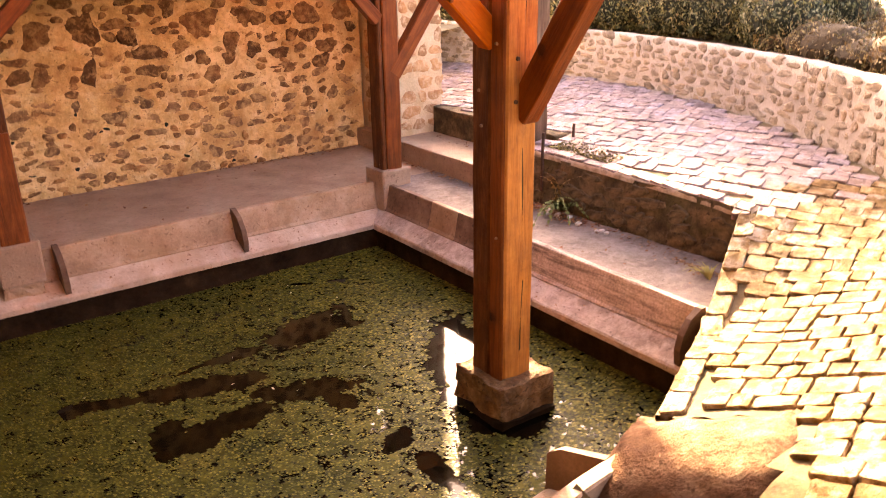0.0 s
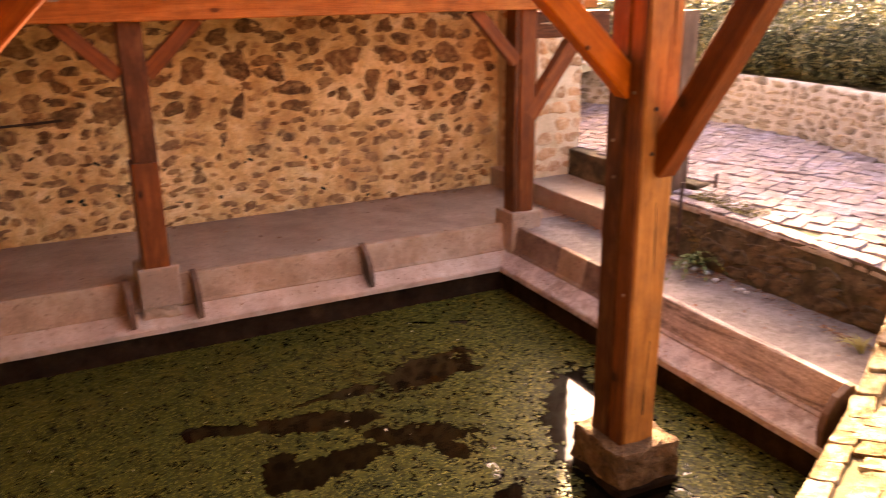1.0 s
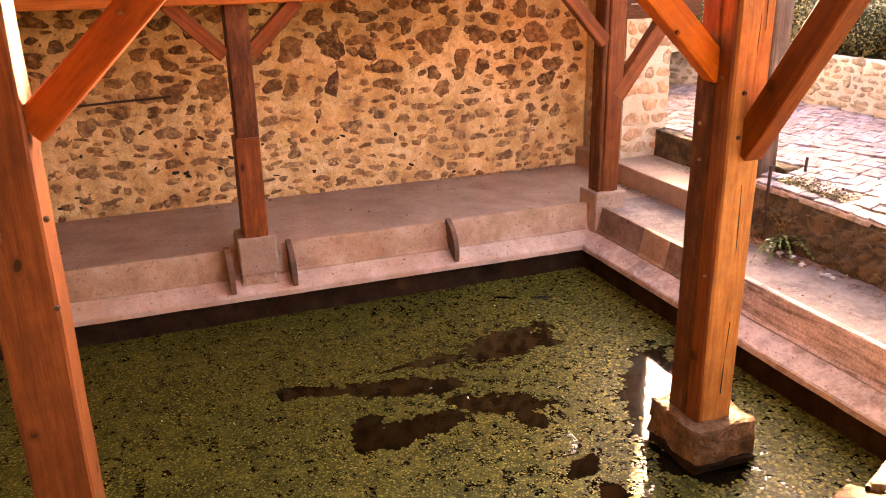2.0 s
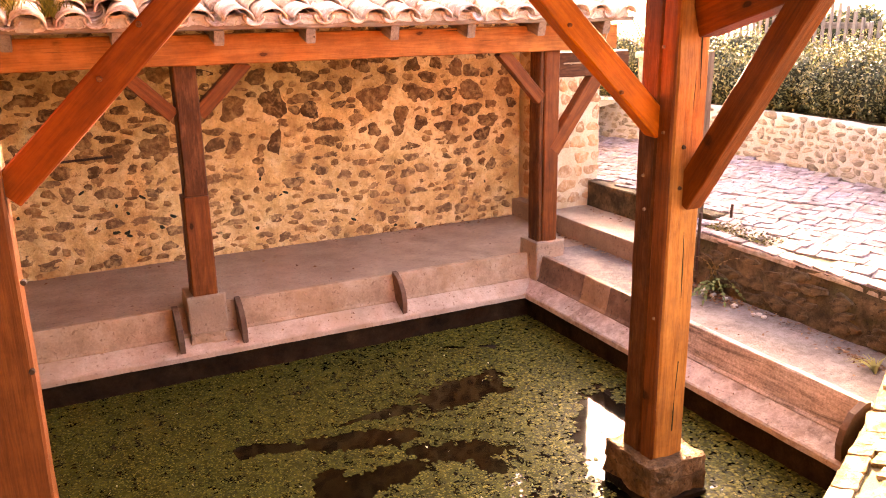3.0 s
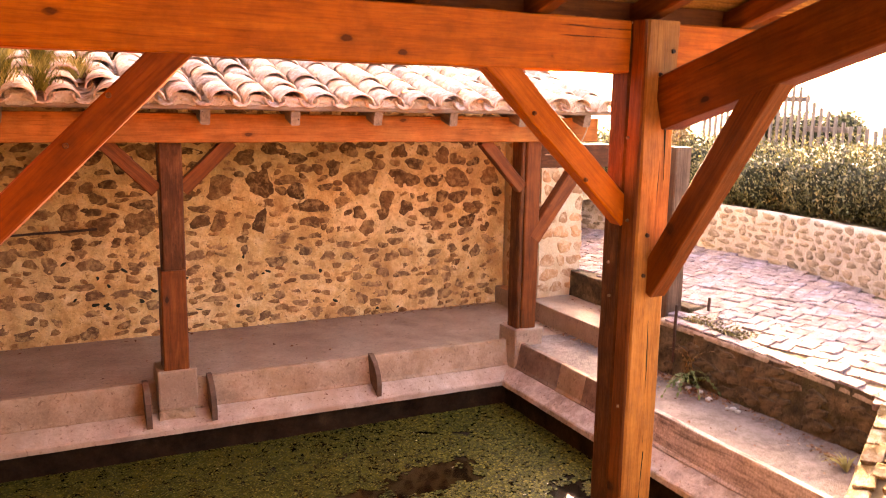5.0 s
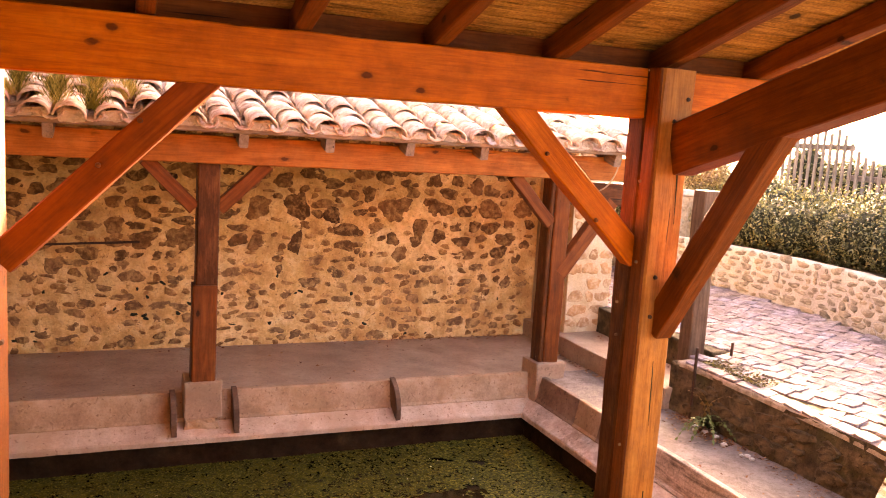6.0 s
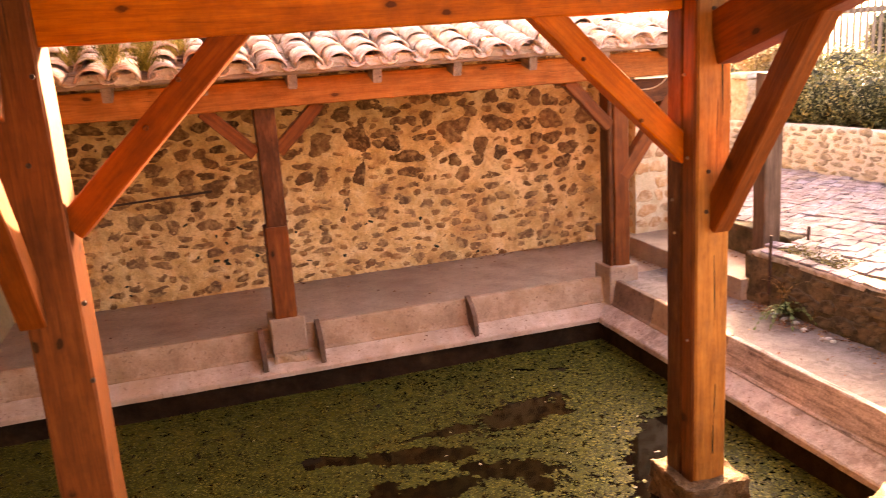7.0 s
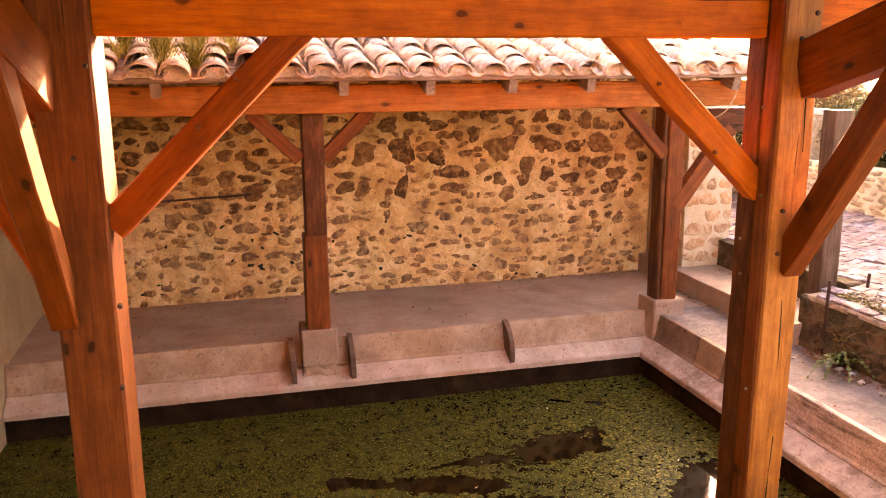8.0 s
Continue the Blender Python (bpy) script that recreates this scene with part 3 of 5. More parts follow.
link_mesh("side", v, f, M_POOL, pond, smooth=True)
settle(pond)

water = tagged(link_mesh("water", [(-4.95, -5.6, Z_WATER), (1.0, -5.6, Z_WATER), (1.0, 0.2, Z_WATER), (-4.95, 0.2, Z_WATER)], [(0, 1, 2, 3)], M_WATER),
               "still dark pond water under duckweed", "water", kind="structure")

floor = thing("floor", (-2, 0.9, Z_WALK), "worn grey concrete walkway beside the pool", "floor", kind="structure")
rough_sheet("slab", (-4.9, 0.235, Z_WALK), (1, 0, 0), (0, 1, 0), 5.85, 1.36, (0, 0, 1), M_CONC, 0.06, 0.006, parent=floor)
rough_sheet("slab", (0.235, -3.4, Z_WALK + 0.005), (1, 0, 0), (0, 1, 0), 0.75, 3.64, (0, 0, 1), M_WALK, 0.05, 0.008, parent=floor)
part("bed", block_bm(-5.0, 1.2, 0.31, 1.6, -1.1, Z_WALK - 0.03, 0.9, 0, 0), M_CONC, floor)
part("bed", block_bm(0.31, 1.2, -3.0, 0.3, -1.1, Z_WALK - 0.03, 0.9, 0, 0), M_CONC, floor)
settle(floor)

step_low = tagged(part("stone_step", block_bm(0.80, 1.34, -0.86, 1.6, -0.3, 0.03, 0.16, 0.012, 0.005, 21), M_CONC, None),
                  "low concrete step beside the stone pier", "step", "steps to the ramp")
step_high = tagged(part("stone_step", block_bm(1.29, 1.62, -0.8, 1.62, -0.2, 0.285, 0.16, 0.015, 0.008, 22), M_DARKSTONE, None),
                   "dark stone upper step at the ramp", "step", "steps to the ramp")

ret = thing("retaining_wall", (0.9, -1.8, Z_WALK), "dark mossy rubble retaining wall of the cobbled ramp", "wall", kind="structure")
v, f = [], []
NR = 44
for i in range(NR + 1):
    y = -0.82 - 2.05 * i / NR
    for k in range(9):
        z = -0.2 + 0.43 * k / 8
        p = Vector((0.9 - 0.03 * (y + 0.85) - 0.05 * (1 - k / 8), y, z))
        v.append((p.x + 0.02 * noise.noise(p * 7) + 0.012 * noise.noise(p * 19), y, z + 0.006 * noise.noise(p * 11)))
for i in range(NR):
    for k in range(8):
        a = i * 9 + k
        f.append((a, a + 1, a + 10, a + 9))
link_mesh("face", v, f, M_DARKSTONE, ret, smooth=True)
v, f = [], []
for i in range(41):
    y = -0.86 - 2.0 * i / 40
    for x, dz in ((0.893, -0.035), (0.896, -0.012), (0.905, 0.001), (1.02, 0.004)):
        q = x - 0.03 * (y + 0.85)
        v.append((q + 0.004 * noise.noise(Vector((x, y * 9, 0))), y, pave_z(q, y) + dz + 0.003 * noise.noise(Vector((x * 9, y * 14, 2)))))
for i in range(40):
    for k in range(3):
        a = i * 4 + k
        f.append((a, a + 1, a + 5, a + 4))
link_mesh("coping", v, f, M_PALESTONE, ret, "pale mortar edge along the wall's top", smooth=True)
part("core", block_bm(0.98, 1.5, -2.74, -0.87, -0.4, 0.2, 0.4, 0, 0), M_DARKSTONE, ret)
part("end_stone", block_bm(0.88, 1.3, -0.9, -0.8, -0.2, 0.24, 0.1, 0.02, 0.012, 24), M_DARKSTONE, ret)
settle(ret)

pier = thing("stone_pier", (1.15, 1.1, 0.03), "sunlit pale stone pier of squared quoins at the wall's end", "pier", kind="structure")
part("core", block_bm(0.91, 1.4, 0.92, 1.75, 0.0, 1.93, 0.2, 0.01, 0.008, 30), M_PIER, pier)
zq = 0.07
while zq < 1.88:
    hq = rng.uniform(0.09, 0.17)
    xq = 0.91
    while xq < 1.38:
        wq = min(rng.uniform(0.1, 0.26), 1.41 - xq)
        if wq > 0.05 and rng.random() < 0.7:
            me = rubble_mesh("quoin", wq * 0.9, hq * 0.8, 0.009, int(zq * 977) + int(xq * 100), M_QUOIN, 10)
            shared("quoin", me, pier, pose(xq + wq / 2, 0.922, zq + hq / 2, 0, rng.uniform(-5, 5), 0))
        xq += wq
    for yq in (1.05, 1.25, 1.45):
        me = rubble_mesh("quoin", rng.uniform(0.12, 0.2), hq * 0.8, 0.009, int(zq * 777) + int(yq * 100), M_QUOIN, 10)
        shared("quoin", me, pier, pose(0.912, yq, zq + hq / 2, 0, rng.uniform(-5, 5), -90))
    zq += hq
settle(pier)

# ramp bed, sunk between the cobbles
v, f, idx = [], [], {}
ST = 0.07


def bed_vert(i, j):
    if (i, j) not in idx:
        x, y = -6.5 + i * ST, -9.0 + j * ST
        idx[i, j] = len(v)
        v.append((x, y, pave_z(x, y) - 0.004 + 0.007 * noise.noise(Vector((x * 5, y * 5, 0)))))
    return idx[i, j]


for i in range(int(10.1 / ST)):
    for j in range(-4, int(12.4 / ST)):
        x, y = -6.5 + (i + 0.5) * ST, -9.0 + (j + 0.5) * ST
        corner = math.hypot(x - EDGE_A.x, y - EDGE_A.y) < 0.35
        if EDGE_B.x - 0.27 < x < EDGE_B.x + 0.15 and y > -4.2:
            continue
        if x > -4.9 and paved(x, y, 0.02 if corner or x < EDGE_B.x else 0.1) and not on_kerb(x, y, -0.03):
            f.append((bed_vert(i, j), bed_vert(i + 1, j), bed_vert(i + 1, j + 1), bed_vert(i, j + 1)))
# even margins along the pool and the retaining wall
for line in ([(EDGE_A + EDGE_T * (0.05 * i), EDGE_N) for i in range(39)], [(Vector((0.94 - 0.03 * (yy + 0.85), yy)), Vector((1, 0))) for yy in [-0.85 - 0.05 * i for i in range(41)]]):
    k0 = len(v)
    for p, nn in line:
        for j, o in enumerate((0.004, 0.0, 0.08, 0.17, 0.24)):
            q = p + nn * o
            v.append((q.x, q.y, pave_z(q.x, q.y) - (0.09 if j == 0 else 0.006)))
    for i in range(len(line) - 1):
        for j in range(4):
            a = k0 + i * 5 + j
            f.append((a, a + 1, a + 6, a + 5))
pavement = tagged(link_mesh("pavement", v, f, M_JOINT, smooth=True), "cobbled ramp with sandy joints, bright in the sun", "pavement", kind="structure")

# curved boundary wall
ARC = 8.6
wall_c = thing("wall_east", (3.2, 0.5, 0.3), "low curved wall of pale field stones in light mortar", "wall", kind="structure")
v, f = [], []
NA = 150
for i in range(NA + 1):
    u = ARC * i / NA
    p, n = arc_point(u)
    zb = pave_z(p.x, p.y) - 0.1
    zt = 0.87 + 0.05 * u / ARC + 0.012 * noise.noise(Vector((u * 4, 0, 0)))
    prof = [(0, zb), (0, zb + (zt - zb) * 0.25), (0, zb + (zt - zb) * 0.5), (0, zb + (zt - zb) * 0.75), (0.0, zt - 0.02), (0.03, zt), (0.15, zt - 0.01), (0.17, zb)]
    for k, (o, z) in enumerate(prof):
        q = p + n * o
        w = 0.014 * noise.noise(Vector((u * 7, z * 9, o)))
        v.append((q.x + n.x * w, q.y + n.y * w, z))
for i in range(NA):
    for k in range(7):
        a = i * 8 + k
        f.append((a, a + 8, a + 9, a + 1))
link_mesh("mortar_face", v, f, M_PALEMORTAR, wall_c, smooth=True)
settle(wall_c)

# upper ground behind the walls, out to the horizon
v, f = [], []
NG = 96
RINGS = [0, 0.5, 1.5, 4, 10, 30, 90, 300]
for i in range(NG):
    a = 2 * math.pi * i / NG
    c, s = math.cos(a), math.sin(a)
    best = 1e9
    if -107 <= math.degrees((a + math.pi) % (2 * math.pi) - math.pi) <= 42:
        # along the curved wall
        ox, oy = -0.6 - ARC_C.x, -0.6 - ARC_C.y
        bq = ox * c + oy * s
        best = -bq + math.sqrt(bq * bq - (ox * ox + oy * oy - (ARC_R + 0.1) ** 2))
    else:
        for lim, comp, org in ((-5.1, c, -0.6), (4.5, c, -0.6)):
            if comp * (lim - org) > 0:
                best = min(best, (lim - org) / comp)
        for lim, comp, org in ((-9.0, s, -0.6), (1.95, s, -0.6)):
            if comp * (lim - org) > 0:
                best = min(best, (lim - org) / comp)
    for r in RINGS:
        x, y = -0.6 + c * (best + r), -0.6 + s * (best + r)
        dg = math.degrees(a)
        z = 0.83 if dg < 150 or dg > 295 else 0.24 + 0.59 * smooth(262, 295, dg)
        v.append((x, y, z + (0.05 * noise.noise(Vector((x, y, 0))) if r else 0)))
NRG = len(RINGS)
for i in range(NG):
    for k in range(NRG - 1):
        a, b = i * NRG + k, ((i + 1) % NG) * NRG + k
        f.append((a, a + 1, b + 1, b))
ground = tagged(link_mesh("ground", v, f, M_GROUND, smooth=True), "dry grassy earth round the wash house", "ground", kind="structure")

# ---- wash boards round the pool ----
SLAB = [(0.0, -0.46), (0.0, -0.424), (0.008, -0.412), (0.07, -0.377), (0.141, -0.337), (0.141, -0.46)]
UPSTAND = [(0.143, -0.457), (0.143, -0.329), (0.158, -0.31), (0.195, -0.128), (0.2, -0.12), (0.24, -0.12), (0.245, -0.128), (0.25, -0.455)]
FIN = [(0.012, -0.405), (0.002, -0.31), (0.022, -0.225), (0.08, -0.145), (0.16, -0.1), (0.2, -0.098), (0.2, -0.2), (0.162, -0.325), (0.145, -0.335)]


PLATE = [(0.0, -0.43), (0.004, -0.24), (0.05, -0.19), (0.2, -0.125), (0.2, -0.25), (0.15, -0.36)]


def wash_board(length, m, label, fins=(), seed=0, slab=None, backs=None, wide=1.0, shape=None):
    """A sloping slab, its upright back in one or more lengths, and dividers across it."""
    root = thing("wash_board", m.translation, label, "wash board", "wash boards round the pool")
    root.matrix_basis = m
    vv, ff = prism(SLAB, length, seed, jit=0.002)
    link_mesh("slab", [(w, u * wide, z) for (u, z, w) in vv], ff, slab or M_WASH, root)
    at = 0.0
    for k, (part_length, material) in enumerate(backs or [(length, M_UPSTAND)]):
        vv, ff = prism(UPSTAND, part_length - 0.003, seed + 11 + k, jit=0.002)
        link_mesh("upstand", [(at + w, u * wide, z) for (u, z, w) in vv], ff, material, root, "stained upright back slab")
        at += part_length
    for x, lean in fins:
        vv, ff = prism(shape or FIN, 0.038, seed + 3, jit=0.002)
        link_mesh("divider", [(x + w - 0.016 + lean * z, u * wide - 0.004, z + 0.004) for (u, z, w) in vv], ff, M_FIN, root, "upright stone divider with a rounded edge")
    return root


wash_board(2.84, pose(-2.64, 0, 0), "worn pinkish stone wash board with a sloping slab", [(0.22, -0.02), (1.5, -0.03)], 1)
wash_board(2.22, pose(-4.86, 0, 0), "worn stone wash board under the dark end of the wall", [(1.99, -0.02)], 2)
wash_board(3.36, pose(0, 0.2, 0, 0, 0, -90), "long grey wash board streaked by water", [(3.33, 0.0)], 3, M_WASHSLAB,
           [(0.78, M_WASHDARK), (0.34, M_UPSTAND), (0.62, M_WASHDARK), (1.62, M_WASHR)])
wash_board(3.66, pose(-1.2, -3.4646, 0, 0, 0, 186), "stone wash board at the near edge of the pool", [(0.06, 0.0)], 4, None, None, 1.5, PLATE)


# ---- plinths and timber frames ----
def plinth(x0, x1, y0, y1, z0, z1, label, material, seed, cap=0.0):
    root = thing("post_plinth", ((x0 + x1) / 2, (y0 + y1) / 2, z0), label, "plinth", "plinths under the posts")
    if cap:
        part("cap", block_bm(x0 - 0.004, x1 + 0.004, y0 - 0.004, y1 + 0.004, z1 - cap, z1, 0.04, 0.02, 0.012, seed), material, root)
        part("block", block_bm(x0, x1, y0, y1, -0.6, z1 - cap + 0.005, 0.04, 0.012, 0.012, seed + 1), material, root)
        part("footing", block_bm(x0 - 0.006, x1 + 0.006, y0 - 0.006, y1 + 0.006, z0, -0.595, 0.06, 0.012, 0.01, seed + 2), M_POOL, root, "black wet foot of the plinth")
    else:
        part("block", block_bm(x0, x1, y0, y1, z0, z1, 0.07, 0.014, 0.005, seed), material, root)
    settle(root)
    return root


far_plinth = plinth(-2.79, -2.515, 0.05, 0.31, -0.29, 0.0, "square pale stone plinth on the wash board", M_CONC, 40)
part("rubble_foot", block_bm(-2.775, -2.53, 0.07, 0.26, -0.41, -0.285, 0.04, 0.02, 0.014, 41), M_UPSTAND, far_plinth, "crumbling reddish mortar under the block").matrix_parent_inverse = Matrix.Translation(far_plinth.location).inverted()
plinth(0.135, 0.42, 0.04, 0.32, -0.40, 0.0, "chipped stone plinth at the pool's corner", M_CONC, 42)
plinth(-0.93, -0.56, -2.77, -2.37, -1.12, -0.40, "rough reddish stone plinth standing in the water", M_BASE, 44, 0.1)
plinth(-3.94, -3.56, -2.74, -2.24, -1.12, -0.40, "rough stone plinth standing in the water", M_BASE, 46, 0.1)

far = thing("timber_frame", (-1.2, 0.14, 0.0), "red-brown timber frame carrying the far tiled roof", "timber frame", "timber frames")
upright("post", -2.655, 0.14, 0.0, 0.72, 0.175, 0.175, M_RAFT, far, "paler lower length of the spliced post")
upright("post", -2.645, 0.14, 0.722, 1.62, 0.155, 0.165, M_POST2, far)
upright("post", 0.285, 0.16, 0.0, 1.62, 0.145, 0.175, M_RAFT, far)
# Dark plank paints shade onto the corner post's left side
upright("post_cheek", 0.19, 0.165, 0.0, 1.62, 0.04, 0.165, M_POST2, far, "dark plank standing in for shade on the post's side")
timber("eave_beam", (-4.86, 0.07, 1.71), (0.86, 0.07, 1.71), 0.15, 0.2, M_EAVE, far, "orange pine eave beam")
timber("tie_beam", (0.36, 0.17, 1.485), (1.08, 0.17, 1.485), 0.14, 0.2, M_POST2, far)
for a, b in (((-2.74, 1.28), (-3.08, 1.62)), ((-2.57, 1.28), (-2.23, 1.62)), ((0.19, 1.22), (-0.2, 1.62))):
    timber("brace", (a[0], 0.12, a[1]), (b[0], 0.1, b[1]), 0.1, 0.08, M_RAFT, far, up=(0, 1, 0.02))
timber("brace", (0.31, 0.12, 0.78), (0.8, 0.15, 1.42), 0.125, 0.1, M_RAFT, far, up=(0, 1, 0.02))
settle(far)

back_post = tagged(upright("wooden_post", 1.18, -0.66, 0.02, 1.6, 0.16, 0.15, M_BACKPOST, None), "weathered brown wooden post at the end of the steps", "post")

near = thing("timber_frame", (-2.2, -2.55, -0.4), "orange timber frame of posts, beams and braces at the pool", "timber frame", "timber frames")
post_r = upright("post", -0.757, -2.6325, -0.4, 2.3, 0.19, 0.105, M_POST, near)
# Side board and rear half are darker to paint the post's shaded side
upright("post_cheek", -0.861, -2.6325, -0.4, 2.3, 0.016, 0.103, M_RAFT, near, "dark board standing in for the post's shaded side")
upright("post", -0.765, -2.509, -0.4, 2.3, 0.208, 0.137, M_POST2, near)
post_l = upright("post", -3.80, -2.465, -0.4, 2.3, 0.21, 0.37, M_RAFT, near)
timber("cross_beam", (-3.693, -2.51, 2.18), (-0.8715, -2.51, 2.18), 0.14, 0.245, M_BEAM, near, "orange pine cross beam with dark knots")
timber("cross_beam", (-0.659, -2.51, 2.18), (0.08, -2.51, 2.18), 0.14, 0.245, M_BEAM, near)
timber("cross_beam", (-5.4, -2.51, 2.18), (-3.907, -2.51, 2.18), 0.14, 0.245, M_BEAM, near)
S = 0.294
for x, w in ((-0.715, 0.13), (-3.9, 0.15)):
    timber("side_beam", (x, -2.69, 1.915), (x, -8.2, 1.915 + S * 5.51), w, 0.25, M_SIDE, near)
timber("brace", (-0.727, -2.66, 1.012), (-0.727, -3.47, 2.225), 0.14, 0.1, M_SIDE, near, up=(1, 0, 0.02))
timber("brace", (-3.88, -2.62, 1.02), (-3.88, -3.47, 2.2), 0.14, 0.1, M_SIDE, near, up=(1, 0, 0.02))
braces = []
for (x0, z0), (x1, z1) in (((-3.69, 1.34), (-2.93, 2.1)), ((-0.83, 1.36), (-1.62, 2.12)), ((-3.8, 0.92), (-4.36, 2.08)), ((-3.84, 1.74), (-4.12, 2.08))):
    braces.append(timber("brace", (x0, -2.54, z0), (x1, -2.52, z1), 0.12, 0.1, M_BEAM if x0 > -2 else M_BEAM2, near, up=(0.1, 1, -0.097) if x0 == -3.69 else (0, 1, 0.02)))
def bolt(x, y, z, r, face, host, name="bolt", material=None):
    """A round head on a timber's face; face is 'y' for -y and 'x' for -x."""
    bm = bmesh.new()
    bmesh.ops.create_cone(bm, cap_ends=True, segments=10, radius1=r, radius2=r * 0.75, depth=0.014)
    bmesh.ops.transform(bm, matrix=pose(x, y, z) @ (pose(0, 0, 0, 90) if face == "y" else pose(0, 0, 0, 0, -90)), verts=bm.verts)
    ob = part(name, bm, material or M_IRON, host)
    ob.matrix_parent_inverse = host.matrix_basis.inverted()
    return ob


for x, z in ((-0.7, 2.16), (-0.77, 2.05), (-0.79, 1.28), (-0.8, 1.08), (-3.72, 1.95), (-3.79, 1.62), (-3.68, 1.05), (-3.7, 0.72)):
    bolt(x, -2.688 if x > -2 else -2.653, z, 0.012, "y", post_r if x > -2 else post_l)
for y, z in ((-2.63, 1.35), (-2.5, 1.12), (-2.64, 0.4), (-2.52, 0.95), (-2.6, 1.75)):
    bolt(-0.872, y, z, 0.009, "x", post_r, "peg", M_GREYWOOD)
for x, z in ((-3.35, 1.72), (-3.2, 1.9), (-1.1, 1.55), (-1.4, 1.86)):
    bolt(x, -2.592, z, 0.011, "y", braces[0] if x < -2 else braces[1], "peg", M_RAFT)
settle(near)

CRACK = [(-0.735, 0.85, 0.2), (-0.71, 2.0, 1.55), (-0.745, 0.15, -0.25)]
for x, z1, z0 in CRACK:
    ob = timber("drying_crack", (x, -2.684, z0), (x + rng.uniform(-0.02, 0.02), -2.684, z1), 0.006, 0.006, M_CORE, post_r, up=(1, 0, 0), chamfer=0.002)
    ob.matrix_parent_inverse = post_r.matrix_basis.inverted()

roof_near = thing("wooden_roof", (-2.9, -5.2, 2.3), "underside of a boarded roof on red rafters", "roof")
for k in range(10):
    x = 0.48 - 0.61 * k
    timber("rafter", (x, -2.38, 2.315), (x, -8.2, 2.315 + S * 5.82), 0.075, 0.115, M_RAFT, roof_near)
timber("eave_board", (-5.3, -2.43, 2.355), (0.5, -2.43, 2.355), 0.024, 0.1, M_RAFT, roof_near, "dark board closing the eave over the beam")
NB = 42
for k in range(NB):
    y0 = -2.33 - 0.14 * k
    z0 = 2.38 + S * (-y0 - 2.33)
    timber("plank", (-5.3, y0 - 0.066, z0 + S * 0.066), (0.5, y0 - 0.066, z0 + S * 0.066), 0.142, 0.018, M_BOARD, roof_near, up=(0, S, 1), chamfer=0.004)
v, f = [], []
NX = 240
for j in range(2):
    y = -2.31 if j == 0 else -8.25
    for i in range(NX + 1):
        x = -5.35 + 5.9 * i / NX
        v.append((x, y, 2.435 + S * (-y - 2.33) + 0.035 * math.sin(i / NX * 5.9 / 0.225 * 2 * math.pi)))
for i in range(NX):
    f.append((i, i + 1, NX + 2 + i, NX + 1 + i))
link_mesh("tile_cover", v, f, M_TILE, roof_near, smooth=True)
settle(roof_near)

# an unseen roof added between the two others to shade the left side
shade_roof = thing("unseen_shade_roof", (-4.0, -1.2, 2.6), "added unseen boarded roof that shades the pool's left side", "roof")
for k in range(19):
    timber("plank", (-4.83 + 0.13 * k, -2.6, 2.74), (-4.83 + 0.13 * k, 0.25, 2.74), 0.132, 0.02, M_BOARD, shade_roof, chamfer=0.004)
for y in (-2.5, -1.2, 0.1):
    timber("rafter", (-4.86, y, 2.675), (-2.44, y, 2.675), 0.075, 0.1, M_RAFT, shade_roof)
settle(shade_roof)

# ---- far tiled roof ----
SF = 0.27
roof_far = thing("tiled_roof", (-1.6, 0.6, 1.82), "old canal-tile roof, pale and lichened, sloping to the pool", "roof")
for k in range(9):
    x = 0.63 - 0.615 * k
    timber("rafter", (x, -0.17, 1.785), (x, 2.4, 1.785 + SF * 2.57), 0.065, 0.1, M_GREYWOOD, roof_far)
timber("fascia", (-4.86, -0.185, 1.853), (0.88, -0.185, 1.853), 0.022, 0.035, M_GREYWOOD, roof_far)
link_mesh("deck", [(-4.86, -0.17, 1.842), (0.88, -0.17, 1.842), (0.88, 2.5, 1.842 + SF * 2.67), (-4.86, 2.5, 1.842 + SF * 2.67),
                   (-4.86, -0.17, 1.862), (0.88, -0.17, 1.862), (0.88, 2.5, 1.862 + SF * 2.67), (-4.86, 2.5, 1.862 + SF * 2.67)],
          [(3, 2, 1, 0), (4, 5, 6, 7), (0, 1, 5, 4), (1, 2, 6, 5), (2, 3, 7, 6), (3, 0, 4, 7)], M_BOARD, roof_far)
settle(roof_far)

# ---- small iron and wood things ----
tagged(timber("iron_bar", (-3.92, Y_WALL - 0.03, 0.79), (-3.06, Y_WALL - 0.03, 0.825), 0.018, 0.02, M_IRON, None), "rusty iron bar fixed on the stone wall", "iron bar")
for x, y, z0, z1 in ((0.872, -1.1, -0.15, 0.42), (1.355, -0.94, 0.24, 0.4)):
    tagged(timber("iron_stake", (x, y, z0), (x + 0.004, y, z1), 0.02, 0.02, M_IRON, None, up=(1, 0, 0), chamfer=0.004), "dark rusted iron stake at the ramp's edge", "stake", "iron stakes")

cv = bpy.data.curves.new("electric_cable", "CURVE")
cv.dimensions, cv.bevel_depth, cv.bevel_resolution = "3D", 0.006, 2
sp = cv.splines.new("BEZIER")
sp.bezier_points.add(3)
for bp, co in zip(sp.bezier_points, ((0.66, -0.16, 1.86), (0.64, -0.12, 1.66), (0.56, -0.05, 1.53), (0.38, 0.06, 1.5))):
    bp.co = co
    bp.handle_left_type = bp.handle_right_type = "AUTO"
cv.materials.append(M_BATTEN)
tagged(new("electric_cable", cv), "thin pale cable hanging from the eave to the post", "cable")

